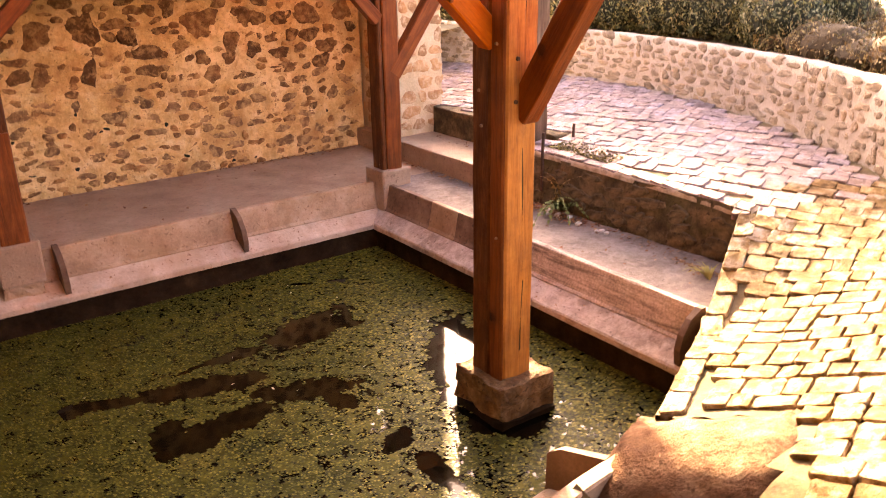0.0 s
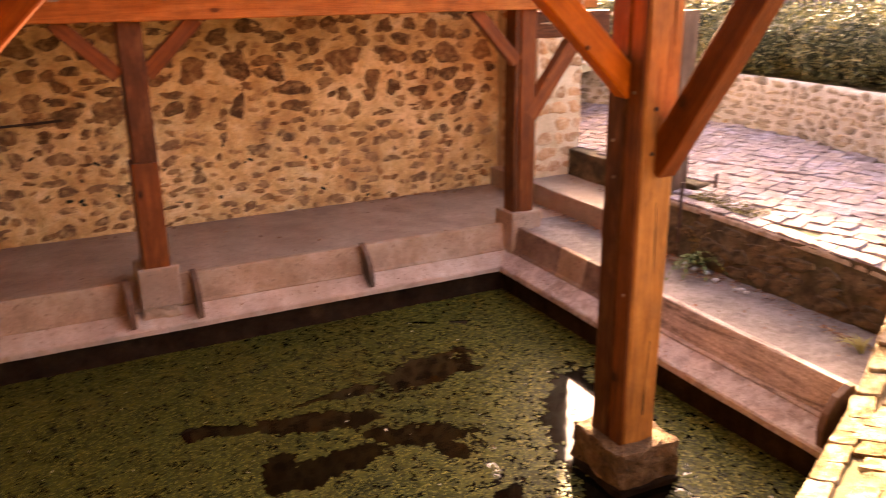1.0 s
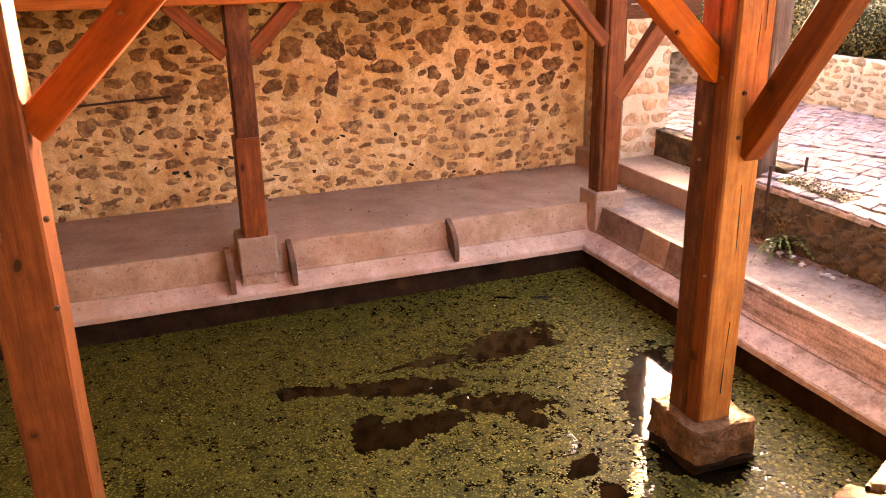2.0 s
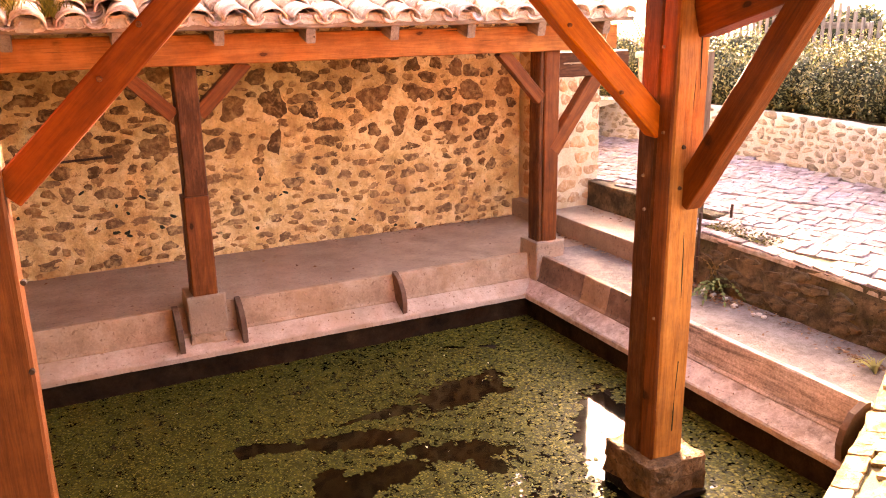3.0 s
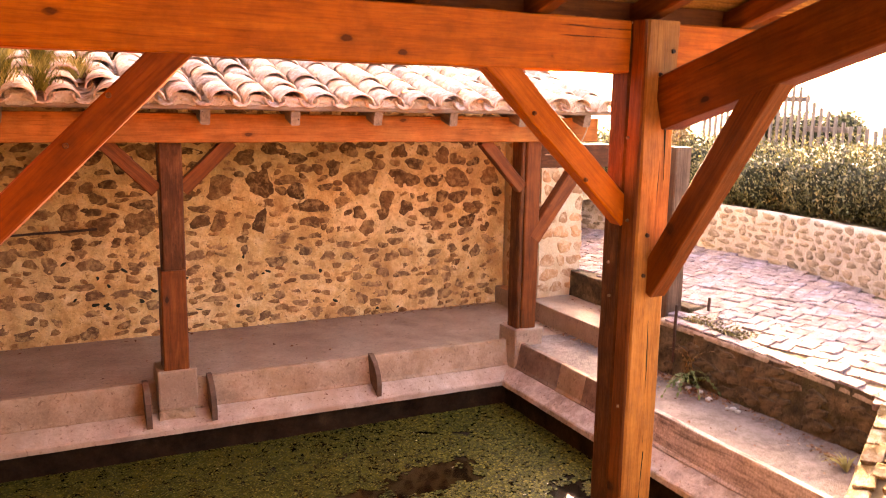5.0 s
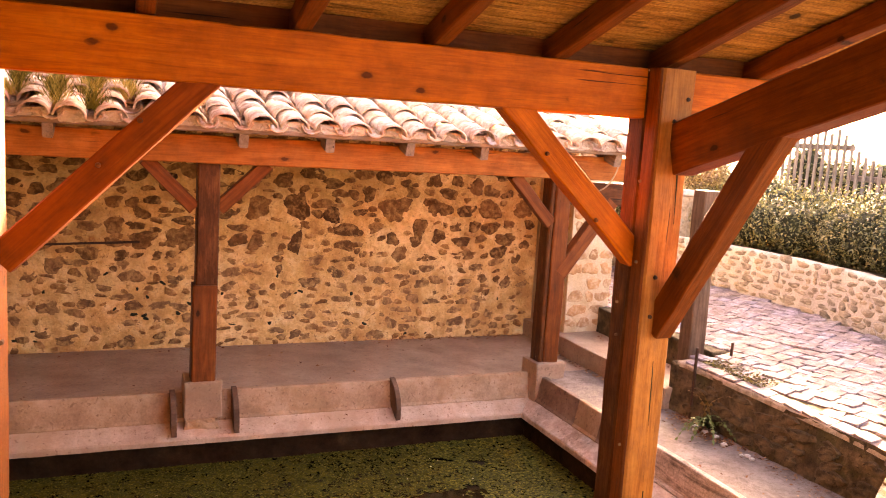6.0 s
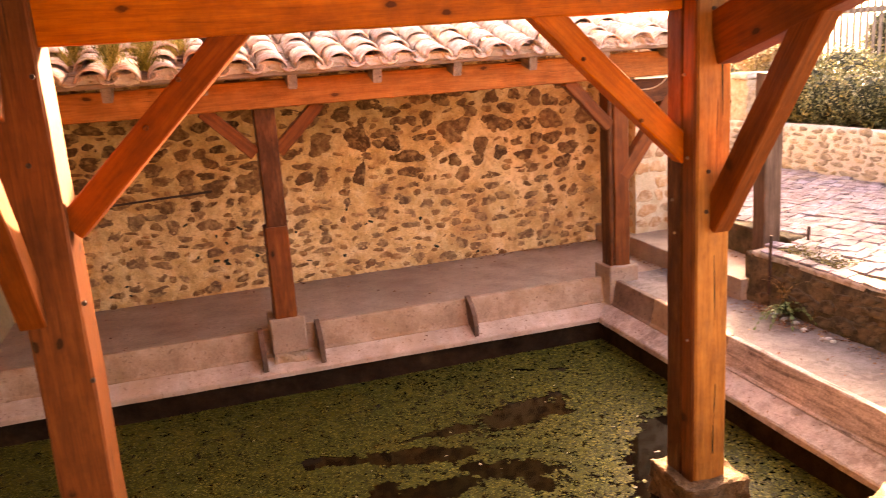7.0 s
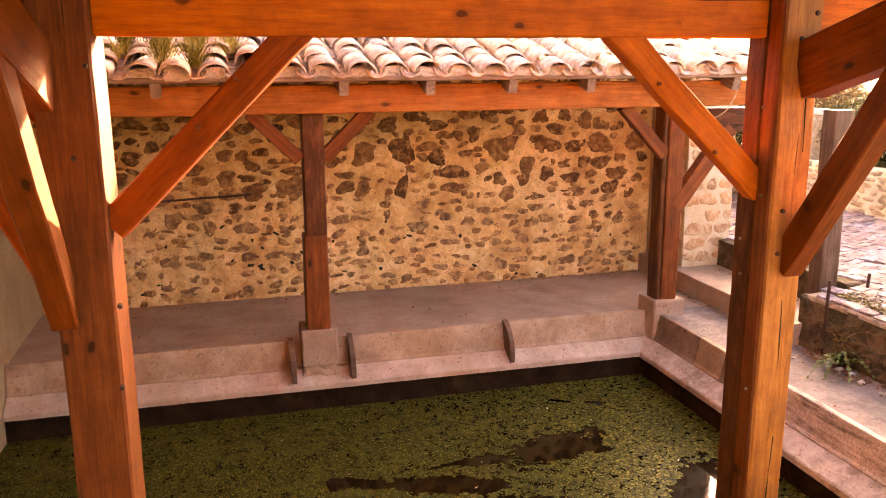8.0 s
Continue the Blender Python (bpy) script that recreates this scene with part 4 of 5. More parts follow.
# ---- plants ----
def leaf_cloud(name, centers, radii, count, size, material, parent=None, label="", flat=0.0, long=1.6):
    """Small four-sided leaves scattered in and on clumps."""
    k = nrg.integers(0, len(centers), count)
    d = nrg.normal(size=(count, 3))
    d /= np.linalg.norm(d, axis=1)[:, None]
    rr = nrg.uniform(0.72, 1.06, count) ** 0.7
    c = np.array(centers)[k] + d * np.array(radii)[k] * rr[:, None]
    a = nrg.normal(size=(count, 3))
    a[:, 2] *= 1 - flat
    a /= np.linalg.norm(a, axis=1)[:, None]
    b = np.cross(a, d + nrg.normal(size=(count, 3)) * 0.6)
    b /= np.linalg.norm(b, axis=1)[:, None] + 1e-9
    s = size * nrg.uniform(0.6, 1.4, count)[:, None]
    vv = np.stack([c - a * s * long * 0.5, c + b * s * 0.4, c + a * s * long * 0.5, c - b * s * 0.4], 1).reshape(-1, 3)
    ff = np.arange(count * 4).reshape(-1, 4)
    return link_mesh(name, vv.tolist(), ff.tolist(), material, parent, label)


def clump_core(name, centers, radii, material, parent):
    bm = bmesh.new()
    for c, r in zip(centers, radii):
        g = bmesh.ops.create_icosphere(bm, subdivisions=2, radius=1)
        for vx in g["verts"]:
            n = noise.noise(vx.co * 2 + Vector(c))
            vx.co = Vector(c) + Vector((vx.co.x * r[0], vx.co.y * r[1], vx.co.z * r[2])) * (0.82 + 0.12 * n)
    return part(name, bm, material, parent)


hedge = thing("hedge", (4.0, 0.8, 0.83), "dense dark green evergreen hedge behind the curved wall", "hedge")
hc, hr = [], []
# The unseen far stretch is added to keep sun off the steps
u = -2.4
while u < 4.6:
    p, n = arc_point(u)
    for o in (0.55, 1.0):
        q = p + n * (o + rng.uniform(-0.08, 0.08))
        h = rng.uniform(0.3, 0.4) + (0.06 if o > 0.6 else 0)
        hc.append((q.x, q.y, 0.85 + h * 0.9))
        hr.append((rng.uniform(0.3, 0.4), rng.uniform(0.3, 0.4), h))
    u += 0.3
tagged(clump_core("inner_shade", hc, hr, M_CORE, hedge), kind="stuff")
leaf_cloud("foliage", hc, hr, 125000, 0.021, M_HEDGE, hedge)
leaf_cloud("dry_growth", [(a, b, c + 0.2) for a, b, c in hc], [(a * 0.8, b * 0.8, c * 0.75) for a, b, c in hr], 7000, 0.02, M_DRYGRASS, hedge, "yellowed shoots on the hedge top")
settle(hedge)

# dry brush and brambles where the hedge ends
brush = thing("dry_brush", (3.2, -3.0, 0.83), "tangled brown dry brush and grass behind the curved wall", "brush")
gc, gr = [], []
u = 4.55
while u < 8.4:
    p, n = arc_point(u)
    for o in (0.5, 1.1, 1.8):
        q = p + n * (o + rng.uniform(-0.12, 0.12))
        h = rng.uniform(0.12, 0.22) + 0.07 * o
        gc.append((q.x, q.y, 0.82 + h * 0.7))
        gr.append((rng.uniform(0.25, 0.4), rng.uniform(0.25, 0.4), h))
    u += 0.3
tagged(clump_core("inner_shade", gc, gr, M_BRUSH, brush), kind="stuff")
leaf_cloud("dry_leaves", gc, gr, 30000, 0.015, M_DRY, brush, long=2.2)
leaf_cloud("green_leaves", gc, gr, 2500, 0.018, M_HEDGE, brush)
v, f = [], []
for i in range(900):
    c, r = rng.choice(list(zip(gc, gr)))
    x, y, z = c[0] + rng.gauss(0, 0.15), c[1] + rng.gauss(0, 0.15), c[2]
    hx, hy, hz = rng.gauss(0, 0.1), rng.gauss(0, 0.1), r[2] + rng.uniform(0.05, 0.2)
    k = len(v)
    v += [(x - 0.002, y, z), (x + 0.002, y, z), (x + hx, y + hy, z + hz)]
    f.append((k, k + 1, k + 2))
link_mesh("stalks", v, f, M_DRY, brush)
settle(brush)

fern = thing("fern", (1.0, -1.14, Z_WALK), "small green fern at the foot of the retaining wall", "fern")
for k in range(18):
    ang = radians(240 + rng.uniform(-80, 80))
    ln = rng.uniform(0.2, 0.42)
    v, f = [], []
    for i in range(9):
        t = i / 8
        bx, bz = ln * t, 0.3 * t - 0.3 * t * t + 0.03
        for sgn in (-1, 1):
            wv = (0.034 * (1 - t) + 0.006) * (1.0 if i % 2 else 0.45)
            v.append((bx + 0.02, sgn * wv, bz - 0.01))
        v.append((bx, 0, bz))
        if i:
            j = len(v)
            f += [(j - 4, j - 1, j - 6), (j - 4, j - 5, j - 1)]
    dry = k % 5 == 4
    link_mesh("frond", v, f, M_DRY if dry else M_FERN, fern, "dry brown frond" if dry else "", matrix=pose(0.83, -1.34 + rng.uniform(-0.06, 0.06), Z_WALK + 0.01, 0, rng.uniform(-62, -45) if dry else rng.uniform(-20, 8), math.degrees(ang)))
settle(fern)


tuft = thing("grass_tuft", (0.62, -2.86, Z_WALK), "yellowed grass tuft at the end of the walkway", "grass")
for k in range(26):
    a, ln = rng.uniform(0.3, 2.6), rng.uniform(0.12, 0.26)
    c, sn = math.cos(a) * ln, math.sin(a) * ln
    v, f = [], []
    for i in range(5):
        t = i / 4
        w = 0.004 * (1 - t) + 0.0008
        bx, by, bz = 0.62 + c * t * 0.8, -2.86 + sn * t * 0.8, Z_WALK + 0.2 * t - 0.16 * t * t + 0.004
        v += [(bx - w * sn / ln, by + w * c / ln, bz), (bx + w * sn / ln, by - w * c / ln, bz)]
        if i:
            f.append((2 * i - 2, 2 * i - 1, 2 * i + 1, 2 * i))
    link_mesh("blade", v, f, M_DRYGRASS, tuft)
settle(tuft)

for k in range(11):
    x, y, r = 0.8 - abs(rng.gauss(0, 0.05)), -1.15 - rng.uniform(0, 0.75), rng.uniform(0.012, 0.024)
    bm = bmesh.new()
    bmesh.ops.create_icosphere(bm, subdivisions=2, radius=1)
    for q in bm.verts:
        q.co = Vector((q.co.x * r * 1.3, q.co.y * r, q.co.z * r * 0.75)) * (1 + 0.25 * noise.noise(q.co * 1.5 + Vector((k, 0, 0))))
    bmesh.ops.translate(bm, verts=bm.verts, vec=(x, y, Z_WALK + r * 0.7))
    tagged(part("pebble", bm, M_PEBBLE, None, smooth=True), "small pale pebble at the retaining wall's foot", "pebble", "pebbles on the walkway")


def scatter_leaves(name, label, places, material, size):
    vv, ff = [], []
    for (x, y, z) in places:
        a, s = rng.uniform(0, 6.28), size * rng.uniform(0.5, 1.3)
        c, sn = math.cos(a) * s, math.sin(a) * s
        k = len(vv)
        vv += [(x - c, y - sn, z + rng.uniform(0.002, 0.012)), (x + sn * 0.5, y - c * 0.5, z + rng.uniform(0.002, 0.016)),
               (x + c, y + sn, z + rng.uniform(0.002, 0.014)), (x - sn * 0.5, y + c * 0.5, z + rng.uniform(0.002, 0.016))]
        ff.append((k, k + 1, k + 2, k + 3))
    return tagged(link_mesh(name, vv, ff, material), label, "leaves", kind="stuff")


pl = [(0.86 + abs(rng.gauss(0, 0.05)) * -1 + 0.03, -0.95 - abs(rng.gauss(0, 0.35)), Z_WALK + 0.004) for _ in range(150)]
pl += [(0.86 - abs(rng.gauss(0, 0.06)), rng.uniform(-2.6, -1.0), Z_WALK + 0.004) for _ in range(90)]
pl += [(0.78 - abs(rng.gauss(0, 0.04)), rng.uniform(-0.8, 0.9), Z_WALK + 0.004) for _ in range(90)]
pl += [(rng.uniform(1.1, 1.28), rng.uniform(-0.7, 0.85), 0.034) for _ in range(60)]
pl += [(rng.uniform(-4.5, 0.8), Y_WALL - abs(rng.gauss(0, 0.1)) - 0.02, Z_WALK + 0.004) for _ in range(60)]
pl += [(0.8 - abs(rng.gauss(0, 1.1)), Y_WALL - abs(rng.gauss(0, 0.05)) - 0.015, Z_WALK + 0.006) for _ in range(150)]
pl += [(rng.uniform(-4.5, 0.6), rng.uniform(0.3, 1.5), Z_WALK + 0.004) for _ in range(40)]
pl += [(rng.uniform(0.3, 0.85), rng.uniform(-2.9, 0.9), Z_WALK + 0.008) for _ in range(40)]
pl += [(0.8 - abs(rng.gauss(0, 0.07)), -1.35 + rng.gauss(0, 0.16), Z_WALK + 0.01) for _ in range(260)]
pl += [(0.74 - abs(rng.gauss(0, 0.06)), -2.72 + rng.gauss(0, 0.1), Z_WALK + 0.01) for _ in range(90)]
scatter_leaves("dead_leaves", "brown dead leaves and debris along the wall's foot", pl, M_LITTER, 0.016)
pl = [(1.0 + abs(rng.gauss(0, 0.12)), -1.0 - rng.uniform(0, 0.65), 0) for _ in range(900)]
pl = [(x, y, pave_z(x, y) + 0.014) for x, y, _ in pl]
scatter_leaves("moss", "yellow-green moss patch on the cobbles by the stakes", pl, M_MOSS, 0.012)

# grass and dry weeds in the tiles of the far roof
for name, count, material, label in (("roof_grass", 1500, M_WEEDS, "tufts of green weeds growing among the roof tiles"), ("dry_roof_grass", 1500, M_DRYGRASS, "dry yellow grass growing among the roof tiles")):
    v, f = [], []
    spots = [(-4.601 + 0.238 * rng.choice((3, 3, 4, 4, 5, 5, 6)) + rng.gauss(0, 0.02), rng.uniform(-0.2, 1.3)) for _ in range(20)]
    for i in range(count):
        x, y = rng.choice(spots)
        x, y = x + rng.gauss(0, 0.04), y + rng.gauss(0, 0.04)
        z = 1.92 + SF * (y + 0.17)
        h, a = rng.uniform(0.04, 0.15), rng.uniform(0, 6.28)
        k = len(v)
        w = 0.005
        v += [(x - w, y, z), (x + w, y, z), (x + math.cos(a) * h * 0.7, y + math.sin(a) * h * 0.7, z + h)]
        f.append((k, k + 1, k + 2))
    tagged(link_mesh(name, v, f, material), label, "grass", kind="stuff")

# fence on the far bank
fence = thing("picket_fence", (5.2, 1.8, 0.83), "weathered wooden picket fence stepping down behind the hedge", "fence")


def fence_top(y):
    return 1.72 + 0.2 * smooth(0.9, 1.3, y) + 0.36 * smooth(1.35, 1.8, y)


for k in range(34):
    y = -0.3 + 0.11 * k
    timber("picket", (5.2, y, 0.8), (5.2, y, fence_top(y) + rng.uniform(-0.05, 0.06)), 0.02, 0.062, M_FENCE, fence, up=(0.3, 1, 0))
for y0, y1 in ((-0.35, 0.95), (0.97, 1.55), (1.57, 3.4)):
    for z in (1.2, fence_top((y0 + y1) / 2) - 0.22):
        timber("rail", (5.23, y0, z), (5.23, y1, z), 0.04, 0.07, M_FENCE, fence)
settle(fence)

shrub = thing("shrub", (6.0, 2.4, 0.83), "dark evergreen shrub behind the picket fence", "shrub")
sc_, sr_ = [], []
for k in range(12):
    sc_.append((6.0 + rng.uniform(-0.25, 0.25), 1.75 + 0.13 * k + rng.uniform(-0.1, 0.1), rng.uniform(1.1, 1.7)))
    sr_.append((0.3, 0.3, rng.uniform(0.3, 0.42)))
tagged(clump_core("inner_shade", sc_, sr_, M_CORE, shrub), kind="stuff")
leaf_cloud("foliage", sc_, sr_, 9000, 0.035, M_HEDGE, shrub)
settle(shrub)

# gate pillar and dry vine beyond the stone pier
gate_pillar = thing("gate_pillar", (3.2, 2.25, 0.8), "pale rough stone gate pillar at the far end of the curved wall", "pillar")
part("shaft", block_bm(3.06, 3.34, 2.1, 2.4, 0.6, 1.36, 0.06, 0.02, 0.012, 91), M_PALESTONE, gate_pillar)
part("cap", block_bm(3.03, 3.37, 2.07, 2.43, 1.362, 1.43, 0.06, 0.02, 0.01, 92), M_PALEMORTAR, gate_pillar)
settle(gate_pillar)
vine = thing("dry_vine", (3.45, 2.3, 1.43), "dry brown vine tangled over the gate pillar", "vine")
vc = [(3.2 + 0.13 * k, 2.25 + rng.uniform(-0.1, 0.1), 1.55 + rng.uniform(-0.07, 0.1)) for k in range(6)]
leaf_cloud("dry_leaves", vc, [(0.17, 0.17, 0.15)] * 6, 2600, 0.02, M_DRY, vine, long=2.0)
for k in range(26):
    a = Vector(rng.choice(vc)) + Vector((rng.uniform(-0.1, 0.1), rng.uniform(-0.1, 0.1), -0.12))
    b = a + Vector((rng.uniform(-0.3, 0.4), rng.uniform(-0.1, 0.1), rng.uniform(0.1, 0.42)))
    timber("stem", a, b, 0.012, 0.012, M_GREYWOOD, vine, up=(0, 1, 0.1), chamfer=0.003)
settle(vine)

# ---- duckweed on the water ----
PATCHES = [(-1.16, -1.03, 0.3, 0.14, 20), (-0.93, -1.12, 0.1, 0.05, -24), (-1.72, -1.09, 0.16, 0.05, 0), (-2.05, -1.33, 0.36, 0.08, -17),
           (-2.12, -1.82, 0.28, 0.09, 10), (-2.36, -1.72, 0.12, 0.08, 60), (-1.56, -1.74, 0.24, 0.09, -25), (-1.44, -1.98, 0.11, 0.06, -75),
           (-1.41, -2.5, 0.09, 0.05, 30), (-1.4, -2.85, 0.15, 0.05, 85), (-0.85, -0.3, 0.07, 0.02, -30), (-0.6, -0.4, 0.08, 0.02, -20), (-2.67, -1.15, 0.1, 0.06, 0), (-1.95, -1.08, 0.1, 0.02, 12),
           (-0.62, -1.98, 0.48, 0.15, 57), (-0.8, -2.68, 0.17, 0.17, 0)]


def open_water(x, y):
    w = 0.35 * noise.noise(Vector((x * 7, y * 7, 1))) + 0.3 * noise.noise(Vector((x * 17, y * 17, 4))) + 0.22 * noise.noise(Vector((x * 41, y * 41, 7)))
    for (cx, cy, rx, ry, a) in PATCHES:
        c, s = math.cos(radians(a)), math.sin(radians(a))
        dx, dy = x - cx, y - cy
        e = math.hypot((dx * c + dy * s) / rx, (-dx * s + dy * c) / ry)
        if e + w * 1.3 < 1.34:
            return True
    return False


v, f = [], []
HEX = [(math.cos(a * 1.2566), math.sin(a * 1.2566)) for a in range(5)]
tries = 0
while len(f) < 185000 and tries < 330000:
    tries += 1
    x, y = rng.uniform(-4.9, 0.08), rng.uniform(-3.7, 0.08)
    gap = noise.noise(Vector((x * 30, y * 30, 9))) + 0.7 * noise.noise(Vector((x * 66, y * 66, 2)))
    if gap > 0.33 - 0.16 * smooth(-2.6, -1.2, x) or open_water(x, y):
        continue
    r = rng.uniform(0.003, 0.0075) * (1 + 0.7 * smooth(-1.4, -0.7, x))
    z = Z_WATER + rng.uniform(0.001, 0.005)
    tx, ty = rng.gauss(0, 0.12), rng.gauss(0, 0.12)
    k = len(v)
    a0 = rng.uniform(0, 6.28)
    ca, sa = math.cos(a0) * r, math.sin(a0) * r
    for hx, hy in HEX:
        px, py = hx * ca - hy * sa, hx * sa + hy * ca
        v.append((x + px, y + py, z + abs(px * tx + py * ty)))
    f.append((k, k + 1, k + 2, k + 3, k + 4))
weed_v, weed_f = v, f
# the thin algae film between the leaves, torn where the water is open
v, f, at = [], [], {}
CELL = 0.022
for i in range(int(4.98 / CELL)):
    for j in range(int(3.78 / CELL)):
        x, y = -4.9 + (i + 0.5) * CELL, -3.7 + (j + 0.5) * CELL
        if noise.noise(Vector((x * 13, y * 13, 6))) + 0.6 * noise.noise(Vector((x * 37, y * 37, 8))) > 0.3 - 0.2 * smooth(-2.6, -1.2, x) or open_water(x, y):
            continue
        quad = []
        for di, dj in ((0, 0), (1, 0), (1, 1), (0, 1)):
            key = (i + di, j + dj)
            if key not in at:
                at[key] = len(v)
                qx, qy = -4.9 + key[0] * CELL, -3.7 + key[1] * CELL
                v.append((qx + 0.009 * noise.noise(Vector((qx * 50, qy * 50, 0))), qy + 0.009 * noise.noise(Vector((qx * 50, qy * 50, 5))), Z_WATER + 0.0007))
            quad.append(at[key])
        f.append(tuple(quad))
tagged(link_mesh("algae_film", v, f, M_ALGAE), "thin green-brown algae film on the pond", "algae", kind="stuff")
v, f = weed_v, weed_f
tagged(link_mesh("duckweed", v, f, M_WEED), "mat of green duckweed floating with dark open gaps", "duckweed", kind="stuff")

pl = [(rng.uniform(-4.2, -0.2), rng.uniform(-3.2, -0.2), Z_WATER + 0.006) for _ in range(70)]
scatter_leaves("floating_petals", "small pale petals and leaf bits floating on the duckweed", pl, M_PETAL, 0.011)
pl = [(rng.uniform(-2.4, -0.1), rng.uniform(0.02, 0.13), 0) for _ in range(40)]
pl = [(x, y, -0.415 + 0.58 * y) for x, y, _ in pl]
pl += [(x, rng.uniform(-3.0, 0.0), -0.415 + 0.58 * x) for x in [rng.uniform(0.02, 0.13) for _ in range(30)]]
scatter_leaves("leaf_bits", "dry leaf bits lying on the wash boards", pl, M_LITTER, 0.01)

# ---- pieces last: wall stones, field stones, roof tiles, cobbles ----
BIG = [(-2.03, 1.15, 0.21, 0.23), (-1.68, 1.16, 0.25, 0.22), (-1.34, 1.09, 0.16, 0.12), (-1.54, 1.48, 0.26, 0.11), (-1.34, 1.39, 0.21, 0.09),
       (-0.71, 1.17, 0.35, 0.2), (-0.26, 1.18, 0.31, 0.17), (-0.15, 1.33, 0.16, 0.1), (0.05, 1.16, 0.18, 0.13), (0.31, 1.18, 0.23, 0.19),
       (0.69, 1.19, 0.21, 0.18), (-1.18, 0.95, 0.28, 0.13), (-0.91, 0.98, 0.13, 0.1), (-0.45, 0.98, 0.14, 0.15), (-1.68, 0.83, 0.11, 0.2),
       (0.51, 0.88, 0.19, 0.12), (0.44, 0.74, 0.17, 0.1), (0.05, 0.71, 0.32, 0.09), (-0.64, 0.71, 0.15, 0.13), (-0.94, 0.7, 0.2, 0.11),
       (-3.32, 1.38, 0.24, 0.15), (-3.53, 1.06, 0.19, 0.1), (-3.78, 0.24, 0.17, 0.12), (-2.71, 0.85, 0.2, 0.2)]
stones = list(BIG)


def clear(x, z, w, h, gap):
    for (a, b, c, d) in stones:
        if abs(a - x) < (c + w) / 2 + gap and abs(b - z) < (d + h) / 2 + gap:
            return False
    return True


for w0, w1, h0, h1, n, zmin in ((0.12, 0.22, 0.08, 0.13, 90, 0.5), (0.09, 0.18, 0.055, 0.1, 420, -0.1), (0.045, 0.1, 0.025, 0.055, 480, -0.14)):
    for _ in range(n * (3 if w1 > 0.15 else 6)):
        w, h = rng.uniform(w0, w1), rng.uniform(h0, h1)
        x, z = rng.uniform(-4.8, 0.84 - w / 2), rng.uniform(zmin, 2.0)
        if z > 1.95:
            continue
        if (z > 0.75 or rng.random() < 0.8) and clear(x, z, w, h, rng.choice((0.0, 0.015, 0.03))):
            stones.append((x, z, w, h))
near_stones = sorted(stones, key=lambda q: -(q[2] * q[3]))
for i, (x, z, w, h) in enumerate(near_stones):
    if i < 300:
        me = rubble_mesh("wall_stone", w * (1.06 if w > 0.2 else 1.22), h * (1.06 if w > 0.2 else 1.24), 0.012, 500 + i, M_STONE if z > 0.66 else M_STONE_LOW, 17, True)
        shared("wall_stone", me, wall_n, pose(x, Y_WALL + (0.0005 if z > 0.72 else 0.003 + 0.005 * rng.random()), z, 0, rng.uniform(-9, 9), 0)).matrix_parent_inverse = Matrix.Translation(wall_n.location).inverted()
rest = near_stones[300:]
if rest:
    bm = bmesh.new()
    for i, (x, z, w, h) in enumerate(rest):
        me = rubble_mesh("chip", w * 1.3, h * 1.3, 0.012, 1500 + i, M_CHIP, 8, True)
        me.transform(pose(x, Y_WALL - 0.002, z, 0, rng.uniform(-20, 20), 0))
        bm.from_mesh(me)
        bpy.data.meshes.remove(me)
    chips = part("stone_chips", bm, M_CHIP, wall_n)
    tagged(chips, kind="stuff")
    chips.matrix_parent_inverse = Matrix.Translation(wall_n.location).inverted()

# near-black chips on the mortar stand in for shade in the low joints
bm = bmesh.new()
for i in range(70):
    x, z = rng.uniform(-4.6, 0.8), rng.uniform(-0.1, 0.55)
    if clear(x, z, 0.03, 0.02, 0.0):
        me = rubble_mesh("hole_chip", rng.uniform(0.02, 0.06), rng.uniform(0.012, 0.035), 0.004, 2500 + i, M_IRON, 8)
        me.transform(pose(x, Y_WALL - 0.012, z, 0, rng.uniform(-40, 40), 0))
        bm.from_mesh(me)
        bpy.data.meshes.remove(me)
hole_shade = tagged(part("joint_holes", bm, M_CORE, wall_n), kind="stuff")
hole_shade.matrix_parent_inverse = Matrix.Translation(wall_n.location).inverted()

# field stones of the curved wall, in rough courses
inv = Matrix.Translation(wall_c.location).inverted()
FIELD = [rubble_mesh("field_stone", 0.14, 0.08, 0.012, 900 + i, M_PALESTONE, 10, True) for i in range(24)]
places = []
for row in range(7):
    u = rng.uniform(0, 0.1)
    while u < 7.2:
        sc = rng.uniform(0.4, 1.5) * (1.3 if row == 0 else 1.0)
        u += 0.075 * sc
        p, n = arc_point(u)
        zb = pave_z(p.x, p.y)
        zt = 0.86 + 0.05 * u / ARC
        hz = (zt - zb) / 7
        z = zb + hz * (row + 0.5 + rng.uniform(-0.22, 0.22))
        a = math.degrees(math.atan2(n.y, n.x)) - 90
        places.append((abs(u - 3.4), pose(p.x, p.y, z, 0, rng.uniform(-8, 8), a) @ Matrix.Diagonal((sc, 1, rng.uniform(0.6, 1.15) * hz / 0.08, 1))))
        u += 0.075 * sc * rng.uniform(0.95, 1.5)
places.sort(key=lambda q: q[0])
for _, m in places[:300]:
    shared("field_stone", rng.choice(FIELD), wall_c, m).matrix_parent_inverse = inv
v, f = [], []
for _, m in places[300:]:
    me = rng.choice(FIELD)
    k = len(v)
    v += [tuple(m @ q.co) for q in me.vertices]
    f += [tuple(k + i for i in g.vertices) for g in me.polygons]
ob = tagged(link_mesh("field_stones", v, f, M_PALESTONE, wall_c), kind="stuff")
ob.matrix_parent_inverse = inv


